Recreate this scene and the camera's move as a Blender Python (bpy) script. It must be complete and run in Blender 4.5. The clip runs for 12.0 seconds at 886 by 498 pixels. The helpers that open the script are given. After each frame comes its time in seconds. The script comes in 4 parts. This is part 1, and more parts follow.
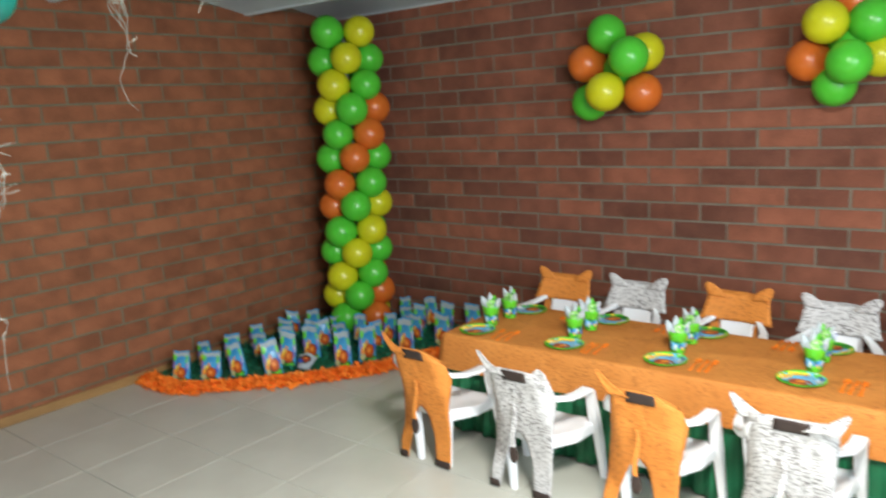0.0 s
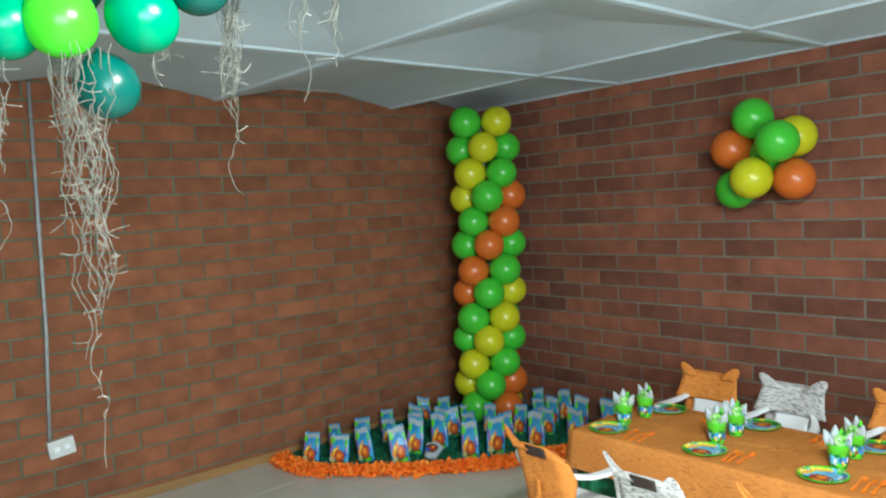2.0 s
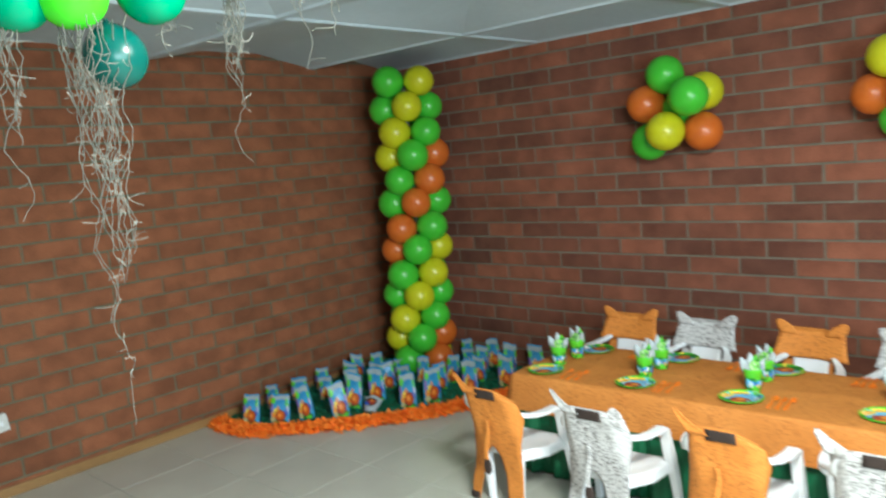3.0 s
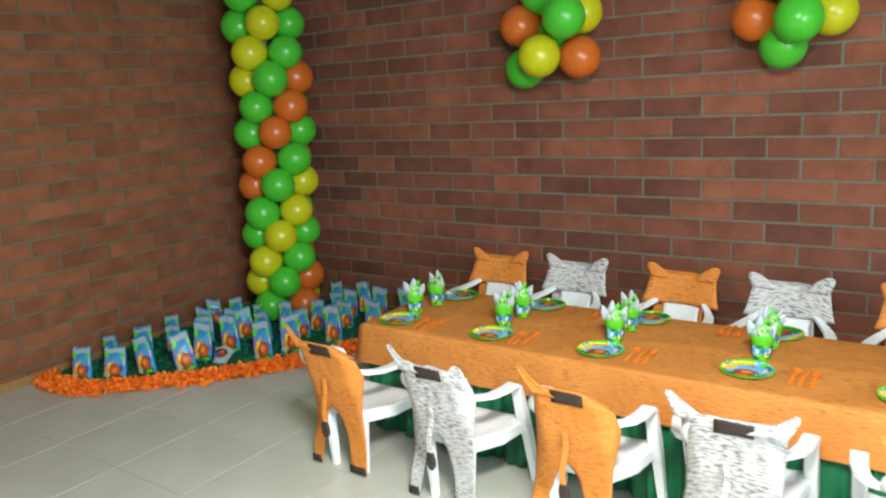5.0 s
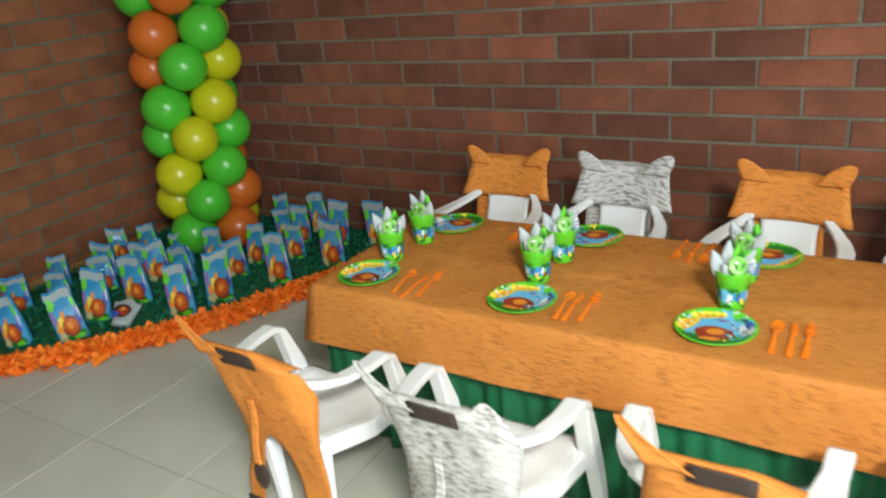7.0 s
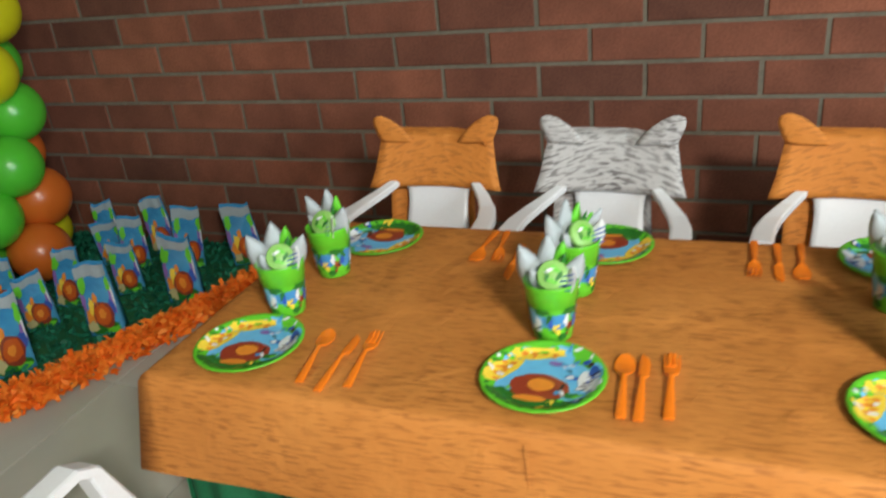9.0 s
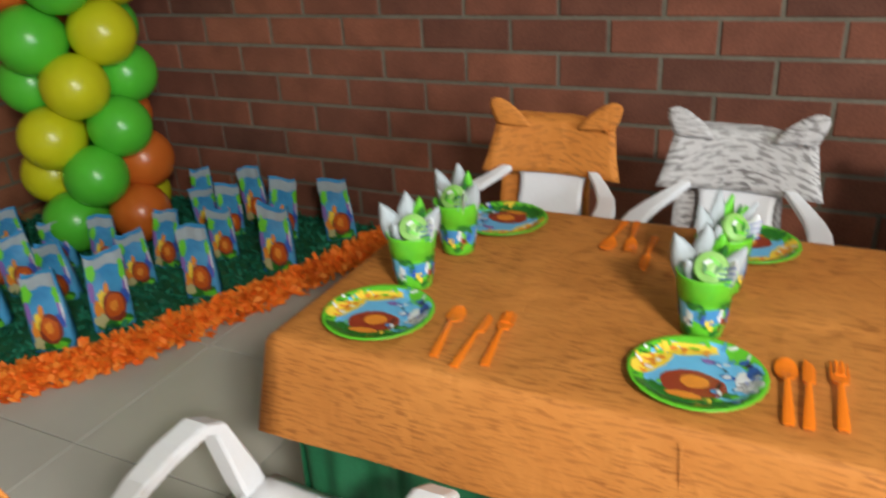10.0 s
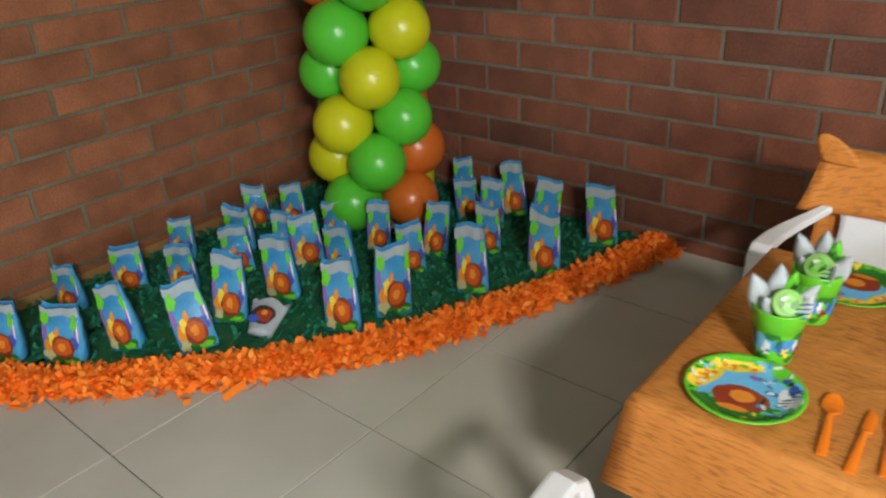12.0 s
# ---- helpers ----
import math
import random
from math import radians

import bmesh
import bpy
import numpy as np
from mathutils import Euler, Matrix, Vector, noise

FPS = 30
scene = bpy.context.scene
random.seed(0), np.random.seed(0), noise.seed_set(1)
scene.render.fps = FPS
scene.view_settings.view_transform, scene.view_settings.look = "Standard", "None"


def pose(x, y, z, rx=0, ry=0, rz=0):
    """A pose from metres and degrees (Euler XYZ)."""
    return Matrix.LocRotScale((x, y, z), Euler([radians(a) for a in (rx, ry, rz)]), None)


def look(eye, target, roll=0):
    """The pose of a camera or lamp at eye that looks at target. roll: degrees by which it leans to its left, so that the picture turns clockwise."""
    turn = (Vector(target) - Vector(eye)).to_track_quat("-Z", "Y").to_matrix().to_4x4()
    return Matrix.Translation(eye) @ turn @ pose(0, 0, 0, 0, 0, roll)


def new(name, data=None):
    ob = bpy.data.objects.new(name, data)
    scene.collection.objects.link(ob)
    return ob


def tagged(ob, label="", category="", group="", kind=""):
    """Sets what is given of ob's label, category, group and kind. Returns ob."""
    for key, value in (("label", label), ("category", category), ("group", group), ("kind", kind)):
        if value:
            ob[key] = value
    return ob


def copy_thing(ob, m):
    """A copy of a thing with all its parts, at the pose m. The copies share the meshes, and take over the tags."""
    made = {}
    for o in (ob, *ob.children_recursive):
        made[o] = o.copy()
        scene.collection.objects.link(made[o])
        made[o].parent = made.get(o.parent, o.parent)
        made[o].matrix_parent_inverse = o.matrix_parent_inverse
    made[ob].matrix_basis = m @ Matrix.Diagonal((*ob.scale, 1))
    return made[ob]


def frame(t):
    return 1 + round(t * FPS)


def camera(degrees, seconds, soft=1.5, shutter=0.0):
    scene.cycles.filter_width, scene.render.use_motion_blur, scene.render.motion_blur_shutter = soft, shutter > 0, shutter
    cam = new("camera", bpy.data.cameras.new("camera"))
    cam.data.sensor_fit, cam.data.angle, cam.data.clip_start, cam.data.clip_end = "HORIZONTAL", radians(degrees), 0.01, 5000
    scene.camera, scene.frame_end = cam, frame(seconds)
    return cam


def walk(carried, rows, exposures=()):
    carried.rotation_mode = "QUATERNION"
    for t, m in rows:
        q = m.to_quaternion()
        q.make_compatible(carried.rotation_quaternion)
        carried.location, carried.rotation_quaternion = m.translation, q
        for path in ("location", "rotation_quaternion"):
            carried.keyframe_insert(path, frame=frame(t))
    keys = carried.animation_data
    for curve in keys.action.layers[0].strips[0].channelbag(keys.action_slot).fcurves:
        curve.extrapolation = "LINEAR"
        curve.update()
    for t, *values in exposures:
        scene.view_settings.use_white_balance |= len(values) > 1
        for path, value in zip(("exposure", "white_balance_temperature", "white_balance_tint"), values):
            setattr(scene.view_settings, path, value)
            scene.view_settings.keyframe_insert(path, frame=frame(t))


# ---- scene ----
cam = camera(60.8, 12.0, soft=2.2, shutter=0.6)
# seconds, x, y, z, yaw, pitch, roll
ROWS = [
    (0, 4.160, -4.156, 1.578, 38.77, -10.67, -3.18),
    (0.5, 4.158, -4.095, 1.584, 43.95, -8.18, -4.47),
    (1, 4.184, -4.077, 1.569, 46.97, -4.02, -3.40),
    (1.5, 4.182, -4.055, 1.573, 48.56, -2.31, -2.74),
    (2, 4.173, -4.046, 1.567, 49.49, -3.46, -3.18),
    (2.5, 4.158, -4.112, 1.570, 46.83, -4.89, -2.97),
    (3, 4.130, -4.259, 1.582, 42.23, -7.10, -4.78),
    (3.5, 4.183, -4.341, 1.592, 35.40, -9.47, -2.02),
    (3.7, 4.223, -4.332, 1.587, 33.62, -10.24, -2.83),
    (5.5, 3.937, -3.481, 1.467, 36.35, -12.93, -3.72),
    (6, 3.709, -3.249, 1.432, 33.45, -14.75, -5.66),
    (6.5, 3.515, -3.023, 1.377, 33.16, -20.07, -6.24),
    (7, 3.327, -2.813, 1.344, 33.85, -22.01, -6.12),
    (9, 2.764, -2.157, 1.109, 22.60, -24.37, -6.14),
    (9.5, 2.674, -2.155, 1.032, 25.04, -26.65, -4.55),
    (10, 2.632, -2.180, 1.074, 27.34, -24.29, -3.51),
    (10.5, 2.605, -2.219, 1.143, 32.54, -22.61, -3.26),
    (11, 2.561, -2.261, 1.209, 39.09, -23.31, -4.59),
    (11.5, 2.481, -2.312, 1.247, 42.20, -24.64, -3.70),
    (12, 2.348, -2.286, 1.229, 41.95, -26.52, -3.59),
]
walk(cam, [(t, pose(x, y, z, 90 + pitch, 0, yaw) @ pose(0, 0, 0, 0, 0, roll)) for t, x, y, z, yaw, pitch, roll in ROWS],
     exposures=((0.0, -0.02, 6350, 10), (1.0, -0.03, 6100, 4), (2.0, -0.05, 5980, 1), (3.5, -0.05, 6080, 2), (5.5, -0.08, 6350, 5), (7.0, -0.12, 6500, 5),
                (9.0, -0.14, 6600, 9), (10.0, -0.15, 6650, 13), (10.5, -0.12, 6650, 12), (12.0, 0.02, 6700, 12)))

# ---- light ----
world = bpy.data.worlds.new("world")
scene.world = world
world.use_nodes = True
wn = world.node_tree.nodes
sky = wn.new("ShaderNodeTexSky")
sky.sky_type, sky.sun_disc = "NISHITA", False
sky.sun_elevation, sky.sun_rotation = radians(35), radians(130)
wn["Background"].inputs["Strength"].default_value = 0.1
world.node_tree.links.new(sky.outputs["Color"], wn["Background"].inputs["Color"])


def area_light(name, m, sx, sy, power, colour):
    data = bpy.data.lights.new(name, "AREA")
    data.shape, data.size, data.size_y, data.energy, data.color = "RECTANGLE", sx, sy, power, colour
    ob = new(name, data)
    ob.matrix_world = m
    return ob


# the ceiling lamp that throws the shadows, and daylight in the window opening
area_light("lamp_light", look((4.0, -3.25, 2.16), (3.6, -2.9, 0)), 0.45, 0.28, 126, (1.0, 0.96, 0.90))
area_light("window_light", look((6.42, -4.2, 1.45), (0, -2.2, 1.1)), 2.4, 1.3, 180, (0.80, 0.91, 1.0))


# ---- materials ----
def material(name, rough=0.6, metal=0.0, spec=0.5):
    m = bpy.data.materials.new(name)
    m.use_nodes = True
    b = m.node_tree.nodes["Principled BSDF"]
    b.inputs["Roughness"].default_value = rough
    b.inputs["Metallic"].default_value = metal
    b.inputs["Specular IOR Level"].default_value = spec
    return m, m.node_tree.nodes, m.node_tree.links, b


def ramp(nodes, stops):
    r = nodes.new("ShaderNodeValToRGB")
    while len(r.color_ramp.elements) < len(stops):
        r.color_ramp.elements.new(0.5)
    for e, (p, c) in zip(r.color_ramp.elements, stops):
        e.position, e.color = p, (*c, 1)
    return r


def noise_tex(nodes, links, scale, detail=4, stretch=(1, 1, 1), coord="Object"):
    tc, mp, n = nodes.new("ShaderNodeTexCoord"), nodes.new("ShaderNodeMapping"), nodes.new("ShaderNodeTexNoise")
    mp.inputs["Scale"].default_value = stretch
    n.inputs["Scale"].default_value, n.inputs["Detail"].default_value = scale, detail
    links.new(tc.outputs[coord], mp.inputs["Vector"])
    links.new(mp.outputs["Vector"], n.inputs["Vector"])
    return n


def bump(nodes, links, bsdf, height, strength, distance=0.002):
    b = nodes.new("ShaderNodeBump")
    b.inputs["Strength"].default_value, b.inputs["Distance"].default_value = strength, distance
    links.new(height, b.inputs["Height"])
    links.new(b.outputs["Normal"], bsdf.inputs["Normal"])


def mix_colour(nodes, links, fac, a, b, mode="MIX"):
    m = nodes.new("ShaderNodeMix")
    m.data_type, m.blend_type = "RGBA", mode
    for sock, v in ((m.inputs["Factor"], fac), (m.inputs["A"], a), (m.inputs["B"], b)):
        if isinstance(v, tuple):
            sock.default_value = (*v, 1)
        elif isinstance(v, float):
            sock.default_value = v
        else:
            links.new(v, sock)
    return m.outputs["Result"]


def speckled(name, dark, light, scale=12, rough=0.6, grain=120, bumpy=0.3, spec=0.5, stretch=(1, 1, 1), low=0.8):
    """Two colours mixed by broad patches, with fine grain and relief."""
    m, n, l, b = material(name, rough, spec=spec)
    broad, fine = noise_tex(n, l, scale, 5, stretch), noise_tex(n, l, grain, 3, stretch)
    r = ramp(n, [(0.3, dark), (0.7, light)])
    l.new(broad.outputs["Fac"], r.inputs["Fac"])
    g = ramp(n, [(0.3, (low, low, low)), (0.7, (1.0, 1.0, 1.0))])
    l.new(fine.outputs["Fac"], g.inputs["Fac"])
    l.new(mix_colour(n, l, 1.0, r.outputs["Color"], g.outputs["Color"], "MULTIPLY"), b.inputs["Base Color"])
    if bumpy:
        bump(n, l, b, fine.outputs["Fac"], bumpy)
    return m


def brick_material(name, tones):
    m, n, l, b = material(name, 0.85, spec=0.25)
    info = n.new("ShaderNodeObjectInfo")
    tone = ramp(n, [(k / (len(tones) - 1), c) for k, c in enumerate(tones)])
    l.new(info.outputs["Random"], tone.inputs["Fac"])
    # soft stains about a brick long, moved about from brick to brick
    broad, fine = noise_tex(n, l, 6.5, 3), noise_tex(n, l, 140, 3)
    shift = n.new("ShaderNodeVectorMath")
    shift.operation = "MULTIPLY_ADD"
    l.new(info.outputs["Location"], shift.inputs[0])
    shift.inputs[1].default_value = (0.6, 0.6, 0.6)
    mapping = broad.inputs["Vector"].links[0].from_node
    l.new(mapping.outputs["Vector"], shift.inputs[2])
    l.new(shift.outputs["Vector"], broad.inputs["Vector"])
    g = ramp(n, [(0.3, (0.72, 0.70, 0.69)), (0.7, (1.18, 1.16, 1.14))])
    l.new(broad.outputs["Fac"], g.inputs["Fac"])
    c = mix_colour(n, l, 1.0, tone.outputs["Color"], g.outputs["Color"], "MULTIPLY")
    f = ramp(n, [(0.35, (0.75, 0.72, 0.7)), (0.6, (1.0, 1.0, 1.0))])
    l.new(fine.outputs["Fac"], f.inputs["Fac"])
    l.new(mix_colour(n, l, 0.8, c, f.outputs["Color"], "MULTIPLY"), b.inputs["Base Color"])
    bump(n, l, b, fine.outputs["Fac"], 0.5, 0.003)
    return m


def balloon_material(name, colour, rough=0.27):
    m, n, l, b = material(name, rough, spec=0.42)
    lw = noise_tex(n, l, 6, 2)
    r = ramp(n, [(0.3, tuple(0.86 * c for c in colour)), (0.7, colour)])
    l.new(lw.outputs["Fac"], r.inputs["Fac"])
    l.new(r.outputs["Color"], b.inputs["Base Color"])
    b.inputs["Subsurface Weight"].default_value = 0.25
    b.inputs["Subsurface Radius"].default_value = (0.05, 0.05, 0.03)
    return m


def streaked(name, base, base2, streak, period=0.011, thin=0.80, rough=0.72, spec=0.3, amount=0.75, wander=1.0, crease=0.45):
    """Printed crepe paper: a plain ground with short fur-like strokes that run across."""
    m, n, l, b = material(name, rough, spec=spec)
    tc, sep, add, comb = n.new("ShaderNodeTexCoord"), n.new("ShaderNodeSeparateXYZ"), n.new("ShaderNodeMath"), n.new("ShaderNodeCombineXYZ")
    l.new(tc.outputs["Object"], sep.inputs["Vector"])
    l.new(sep.outputs["Y"], add.inputs[0])
    l.new(sep.outputs["Z"], add.inputs[1])
    l.new(sep.outputs["X"], comb.inputs["X"])
    l.new(add.outputs["Value"], comb.inputs["Y"])
    def field(scale, stretch, detail):
        mp, t = n.new("ShaderNodeMapping"), n.new("ShaderNodeTexNoise")
        mp.inputs["Scale"].default_value = stretch
        t.inputs["Scale"].default_value, t.inputs["Detail"].default_value = scale, detail
        l.new(comb.outputs["Vector"], mp.inputs["Vector"])
        l.new(mp.outputs["Vector"], t.inputs["Vector"])
        return t.outputs["Fac"]
    # the strokes follow a slow wander, so that they lean this way and that
    lean = n.new("ShaderNodeMath")
    lean.operation = "MULTIPLY_ADD"
    l.new(field(9, (1, 1.4, 1), 2), lean.inputs[0])
    lean.inputs[1].default_value = 0.05 * wander
    l.new(add.outputs["Value"], lean.inputs[2])
    l.new(lean.outputs["Value"], comb.inputs["Y"])
    line = ramp(n, [(thin, (0, 0, 0)), (thin + 0.08, (1, 1, 1))])
    l.new(field(1.0, (0.24 / period, 1.7 / period, 1), 1), line.inputs["Fac"])
    patchy = ramp(n, [(0.32, (0.25 * amount,) * 3), (0.62, (amount,) * 3)])
    l.new(field(6, (1, 1, 1), 3), patchy.inputs["Fac"])
    k = mix_colour(n, l, 1.0, line.outputs["Color"], patchy.outputs["Color"], "MULTIPLY")
    broad, fine = noise_tex(n, l, 5, 4), noise_tex(n, l, 160, 3, (0.4, 2, 2))
    g = ramp(n, [(0.3, base), (0.7, base2)])
    l.new(broad.outputs["Fac"], g.inputs["Fac"])
    l.new(mix_colour(n, l, k, g.outputs["Color"], streak), b.inputs["Base Color"])
    # crumples of the paper under its fine grain
    crumple = noise_tex(n, l, 17, 3)
    crumple.inputs["Distortion"].default_value = 0.8
    both = n.new("ShaderNodeMath")
    both.operation = "MULTIPLY_ADD"
    both.inputs[1].default_value = 0.12
    l.new(fine.outputs["Fac"], both.inputs[0])
    l.new(crumple.outputs["Fac"], both.inputs[2])
    bump(n, l, b, both.outputs["Value"], crease, 0.016)
    return m


def floor_material():
    m, n, l, b = material("floor_tile", 0.28, spec=0.45)
    info = n.new("ShaderNodeObjectInfo")
    broad = noise_tex(n, l, 3.5, 3)
    r = ramp(n, [(0.3, (0.475, 0.47, 0.405)), (0.7, (0.545, 0.54, 0.47))])
    l.new(broad.outputs["Fac"], r.inputs["Fac"])
    g = ramp(n, [(0.0, (0.965, 0.965, 0.965)), (1.0, (1.0, 1.0, 1.0))])
    l.new(info.outputs["Random"], g.inputs["Fac"])
    l.new(mix_colour(n, l, 1.0, r.outputs["Color"], g.outputs["Color"], "MULTIPLY"), b.inputs["Base Color"])
    rr = ramp(n, [(0.3, (0.27, 0.27, 0.27)), (0.7, (0.36, 0.36, 0.36))])
    l.new(broad.outputs["Fac"], rr.inputs["Fac"])
    l.new(rr.outputs["Color"], b.inputs["Roughness"])
    bump(n, l, b, broad.outputs["Fac"], 0.015, 0.002)
    return m


def island_material(name, stops, rough=0.7, spec=0.3):
    m, n, l, b = material(name, rough, spec=spec)
    geo = n.new("ShaderNodeNewGeometry")
    r = ramp(n, stops)
    l.new(geo.outputs["Random Per Island"], r.inputs["Fac"])
    l.new(r.outputs["Color"], b.inputs["Base Color"])
    return m


BRICK = brick_material("red_brick", [(0.149, 0.062, 0.041), (0.182, 0.070, 0.044), (0.215, 0.081, 0.050), (0.259, 0.095, 0.055), (0.292, 0.107, 0.062), (0.226, 0.085, 0.052)])
BROWN_BRICK = brick_material("brown_brick", [(0.221, 0.085, 0.041), (0.254, 0.097, 0.046), (0.281, 0.107, 0.051), (0.297, 0.113, 0.054), (0.248, 0.095, 0.046)])
DULL_MORTAR = speckled("dull_mortar", (0.125, 0.118, 0.075), (0.18, 0.17, 0.112), 6, 0.9, 90, 0.6, 0.2)
MORTAR = speckled("mortar", (0.15, 0.132, 0.097), (0.22, 0.197, 0.148), 6, 0.9, 90, 0.6, 0.2)
PLASTER = speckled("ceiling_plaster", (0.47, 0.56, 0.60), (0.55, 0.64, 0.68), 1.6, 0.8, 30, 0.08, 0.2, low=0.95)
PLAIN_WALL = speckled("plain_wall", (0.42, 0.38, 0.33), (0.50, 0.46, 0.40), 2, 0.85, 60, 0.3, 0.2)
TILE = floor_material()
GROUT = speckled("grout", (0.19, 0.18, 0.155), (0.26, 0.245, 0.215), 10, 0.9)
SKIRTING = speckled("skirting", (0.28, 0.15, 0.05), (0.38, 0.21, 0.075), 8, 0.5, stretch=(1, 0.2, 1))
GREEN = balloon_material("balloon_green", (0.085, 0.52, 0.037))
LIME = balloon_material("balloon_lime", (0.10, 0.70, 0.02))
YELLOW = balloon_material("balloon_yellow", (0.58, 0.57, 0.013))
ORANGE = balloon_material("balloon_orange", (0.62, 0.145, 0.020))
TEAL = balloon_material("balloon_teal", (0.003, 0.29, 0.135))
DARK_TEAL = balloon_material("balloon_dark_teal", (0.005, 0.095, 0.075))
STRAW = speckled("straw", (0.16, 0.157, 0.13), (0.27, 0.262, 0.22), 40, 0.85)
CLOTH = streaked("orange_crepe", (0.50, 0.180, 0.034), (0.60, 0.235, 0.050), (0.22, 0.062, 0.010), 0.0088, 0.53, amount=0.62, wander=1.3, crease=0.30)
ORANGE_FUR = streaked("orange_streaked_paper", (0.60, 0.205, 0.034), (0.69, 0.25, 0.046), (0.28, 0.085, 0.015), 0.0080, 0.53, amount=0.65, wander=1.3)
WHITE_FUR = streaked("white_streaked_paper", (0.52, 0.505, 0.49), (0.60, 0.585, 0.57), (0.085, 0.072, 0.068), 0.0072, 0.50, amount=0.9, wander=1.3)
BROWN_PAPER = speckled("brown_paper", (0.028, 0.016, 0.012), (0.05, 0.03, 0.022), 20, 0.8)
SKIRT = speckled("green_fabric", (0.006, 0.12, 0.045), (0.010, 0.165, 0.065), 7, 0.6, 200, 0.3)
GREEN_PAPER = island_material("green_crepe_shreds", [(0, (0.004, 0.085, 0.045)), (0.5, (0.008, 0.145, 0.078)), (1, (0.014, 0.21, 0.115))], 0.6)
ORANGE_PAPER = island_material("orange_crepe_shreds", [(0, (0.88, 0.15, 0.010)), (0.5, (0.96, 0.22, 0.018)), (1, (0.98, 0.31, 0.04))], 0.6)
PLASTIC = speckled("white_plastic", (0.80, 0.82, 0.84), (0.86, 0.87, 0.88), 5, 0.30, 150, 0.0, low=0.97)
STEEL = speckled("galvanised_steel", (0.30, 0.31, 0.31), (0.42, 0.43, 0.43), 20, 0.45)
OUTLET_WHITE = speckled("outlet_plastic", (0.66, 0.66, 0.62), (0.72, 0.72, 0.68), 12, 0.4)
WOOD = speckled("table_wood", (0.2, 0.12, 0.06), (0.3, 0.18, 0.09), 6, 0.6, stretch=(0.2, 1, 1))


def plain(name, colour, rough=0.35, spec=0.5):
    return speckled(name, tuple(0.92 * c for c in colour), colour, 60, rough, 250, 0.0, spec, low=0.96)


INK_GREEN = plain("ink_green", (0.13, 0.58, 0.03))
INK_DARK_GREEN = plain("ink_dark_green", (0.02, 0.17, 0.02))
INK_SKY = plain("ink_sky", (0.15, 0.52, 0.82))
INK_DEEP_SKY = plain("ink_deep_sky", (0.06, 0.27, 0.55))
INK_PALE_GREEN = plain("ink_pale_green", (0.27, 0.55, 0.13))
INK_BLUE = plain("ink_blue", (0.03, 0.10, 0.45))
INK_RED = plain("ink_red_brown", (0.33, 0.045, 0.018))
INK_BROWN_RED = plain("ink_brown_red", (0.24, 0.040, 0.018))
INK_FLAME = plain("ink_flame", (0.58, 0.115, 0.022), 0.2)
# cream for the sheen painted on the bag film
SHEEN_CREAM = plain("sheen_cream", (0.50, 0.46, 0.22))
INK_ORANGE = plain("ink_orange", (0.80, 0.27, 0.03))
INK_YELLOW = plain("ink_yellow", (0.92, 0.66, 0.06))
INK_WHITE = plain("ink_white", (0.76, 0.78, 0.78))
INK_VIOLET = plain("ink_violet", (0.26, 0.14, 0.45))
CUTLERY = plain("orange_plastic", (0.93, 0.22, 0.014), 0.25)
CUP_GREEN = plain("cup_green", (0.13, 0.58, 0.03), 0.3)
NAPKIN = plain("napkin_white", (0.45, 0.50, 0.515), 0.8, 0.2)


# ---- building helpers ----
def part(name, bm, mat, parent=None, label="", smooth=False):
    me = bpy.data.meshes.new(name)
    bm.to_mesh(me)
    bm.free()
    if mat:
        me.materials.append(mat)
    if smooth:
        me.polygons.foreach_set("use_smooth", [True] * len(me.polygons))
    ob = new(name, me)
    if parent:
        ob.parent = parent
    if label:
        ob["label"] = label
    return ob


def thing(name, m, label, category, group="", kind=""):
    ob = new(name)
    ob.empty_display_size = 0.05
    ob.matrix_world = m
    return tagged(ob, label, category, group, kind)


def box(bm, x0, x1, y0, y1, z0, z1, bevel=0.0):
    r = bmesh.ops.create_cube(bm, size=1.0)
    vs = r["verts"]
    for v in vs:
        v.co = Vector(((x0 + x1) / 2 + v.co.x * (x1 - x0), (y0 + y1) / 2 + v.co.y * (y1 - y0), (z0 + z1) / 2 + v.co.z * (z1 - z0)))
    if bevel:
        es = list({e for v in vs for e in v.link_edges})
        bmesh.ops.bevel(bm, geom=es, offset=bevel, segments=2, affect="EDGES", profile=0.6)
    return vs


def sheet(bm, rows, closed=False):
    """A skin through rows of points of equal count."""
    vr = [[bm.verts.new(p) for p in row] for row in rows]
    for a, b in zip(vr, vr[1:]):
        n = len(a)
        for i in range(n if closed else n - 1):
            j = (i + 1) % n
            bm.faces.new((a[i], a[j], b[j], b[i]))
    return vr


def thicken(bm, t):
    bmesh.ops.recalc_face_normals(bm, faces=bm.faces)
    bmesh.ops.solidify(bm, geom=bm.faces[:], thickness=t)


def lathe(bm, profile, n=24, sx=1.0, sy=1.0):
    return sheet(bm, [[(r * sx * math.cos(2 * math.pi * i / n), r * sy * math.sin(2 * math.pi * i / n), z) for i in range(n)] for r, z in profile], True)


def lerp(keys, z):
    """Piecewise linear value at z from (z, value) rows in rising z."""
    if z <= keys[0][0]:
        return keys[0][1]
    for (z0, a), (z1, b) in zip(keys, keys[1:]):
        if z <= z1:
            return a + (b - a) * (z - z0) / (z1 - z0)
    return keys[-1][1]


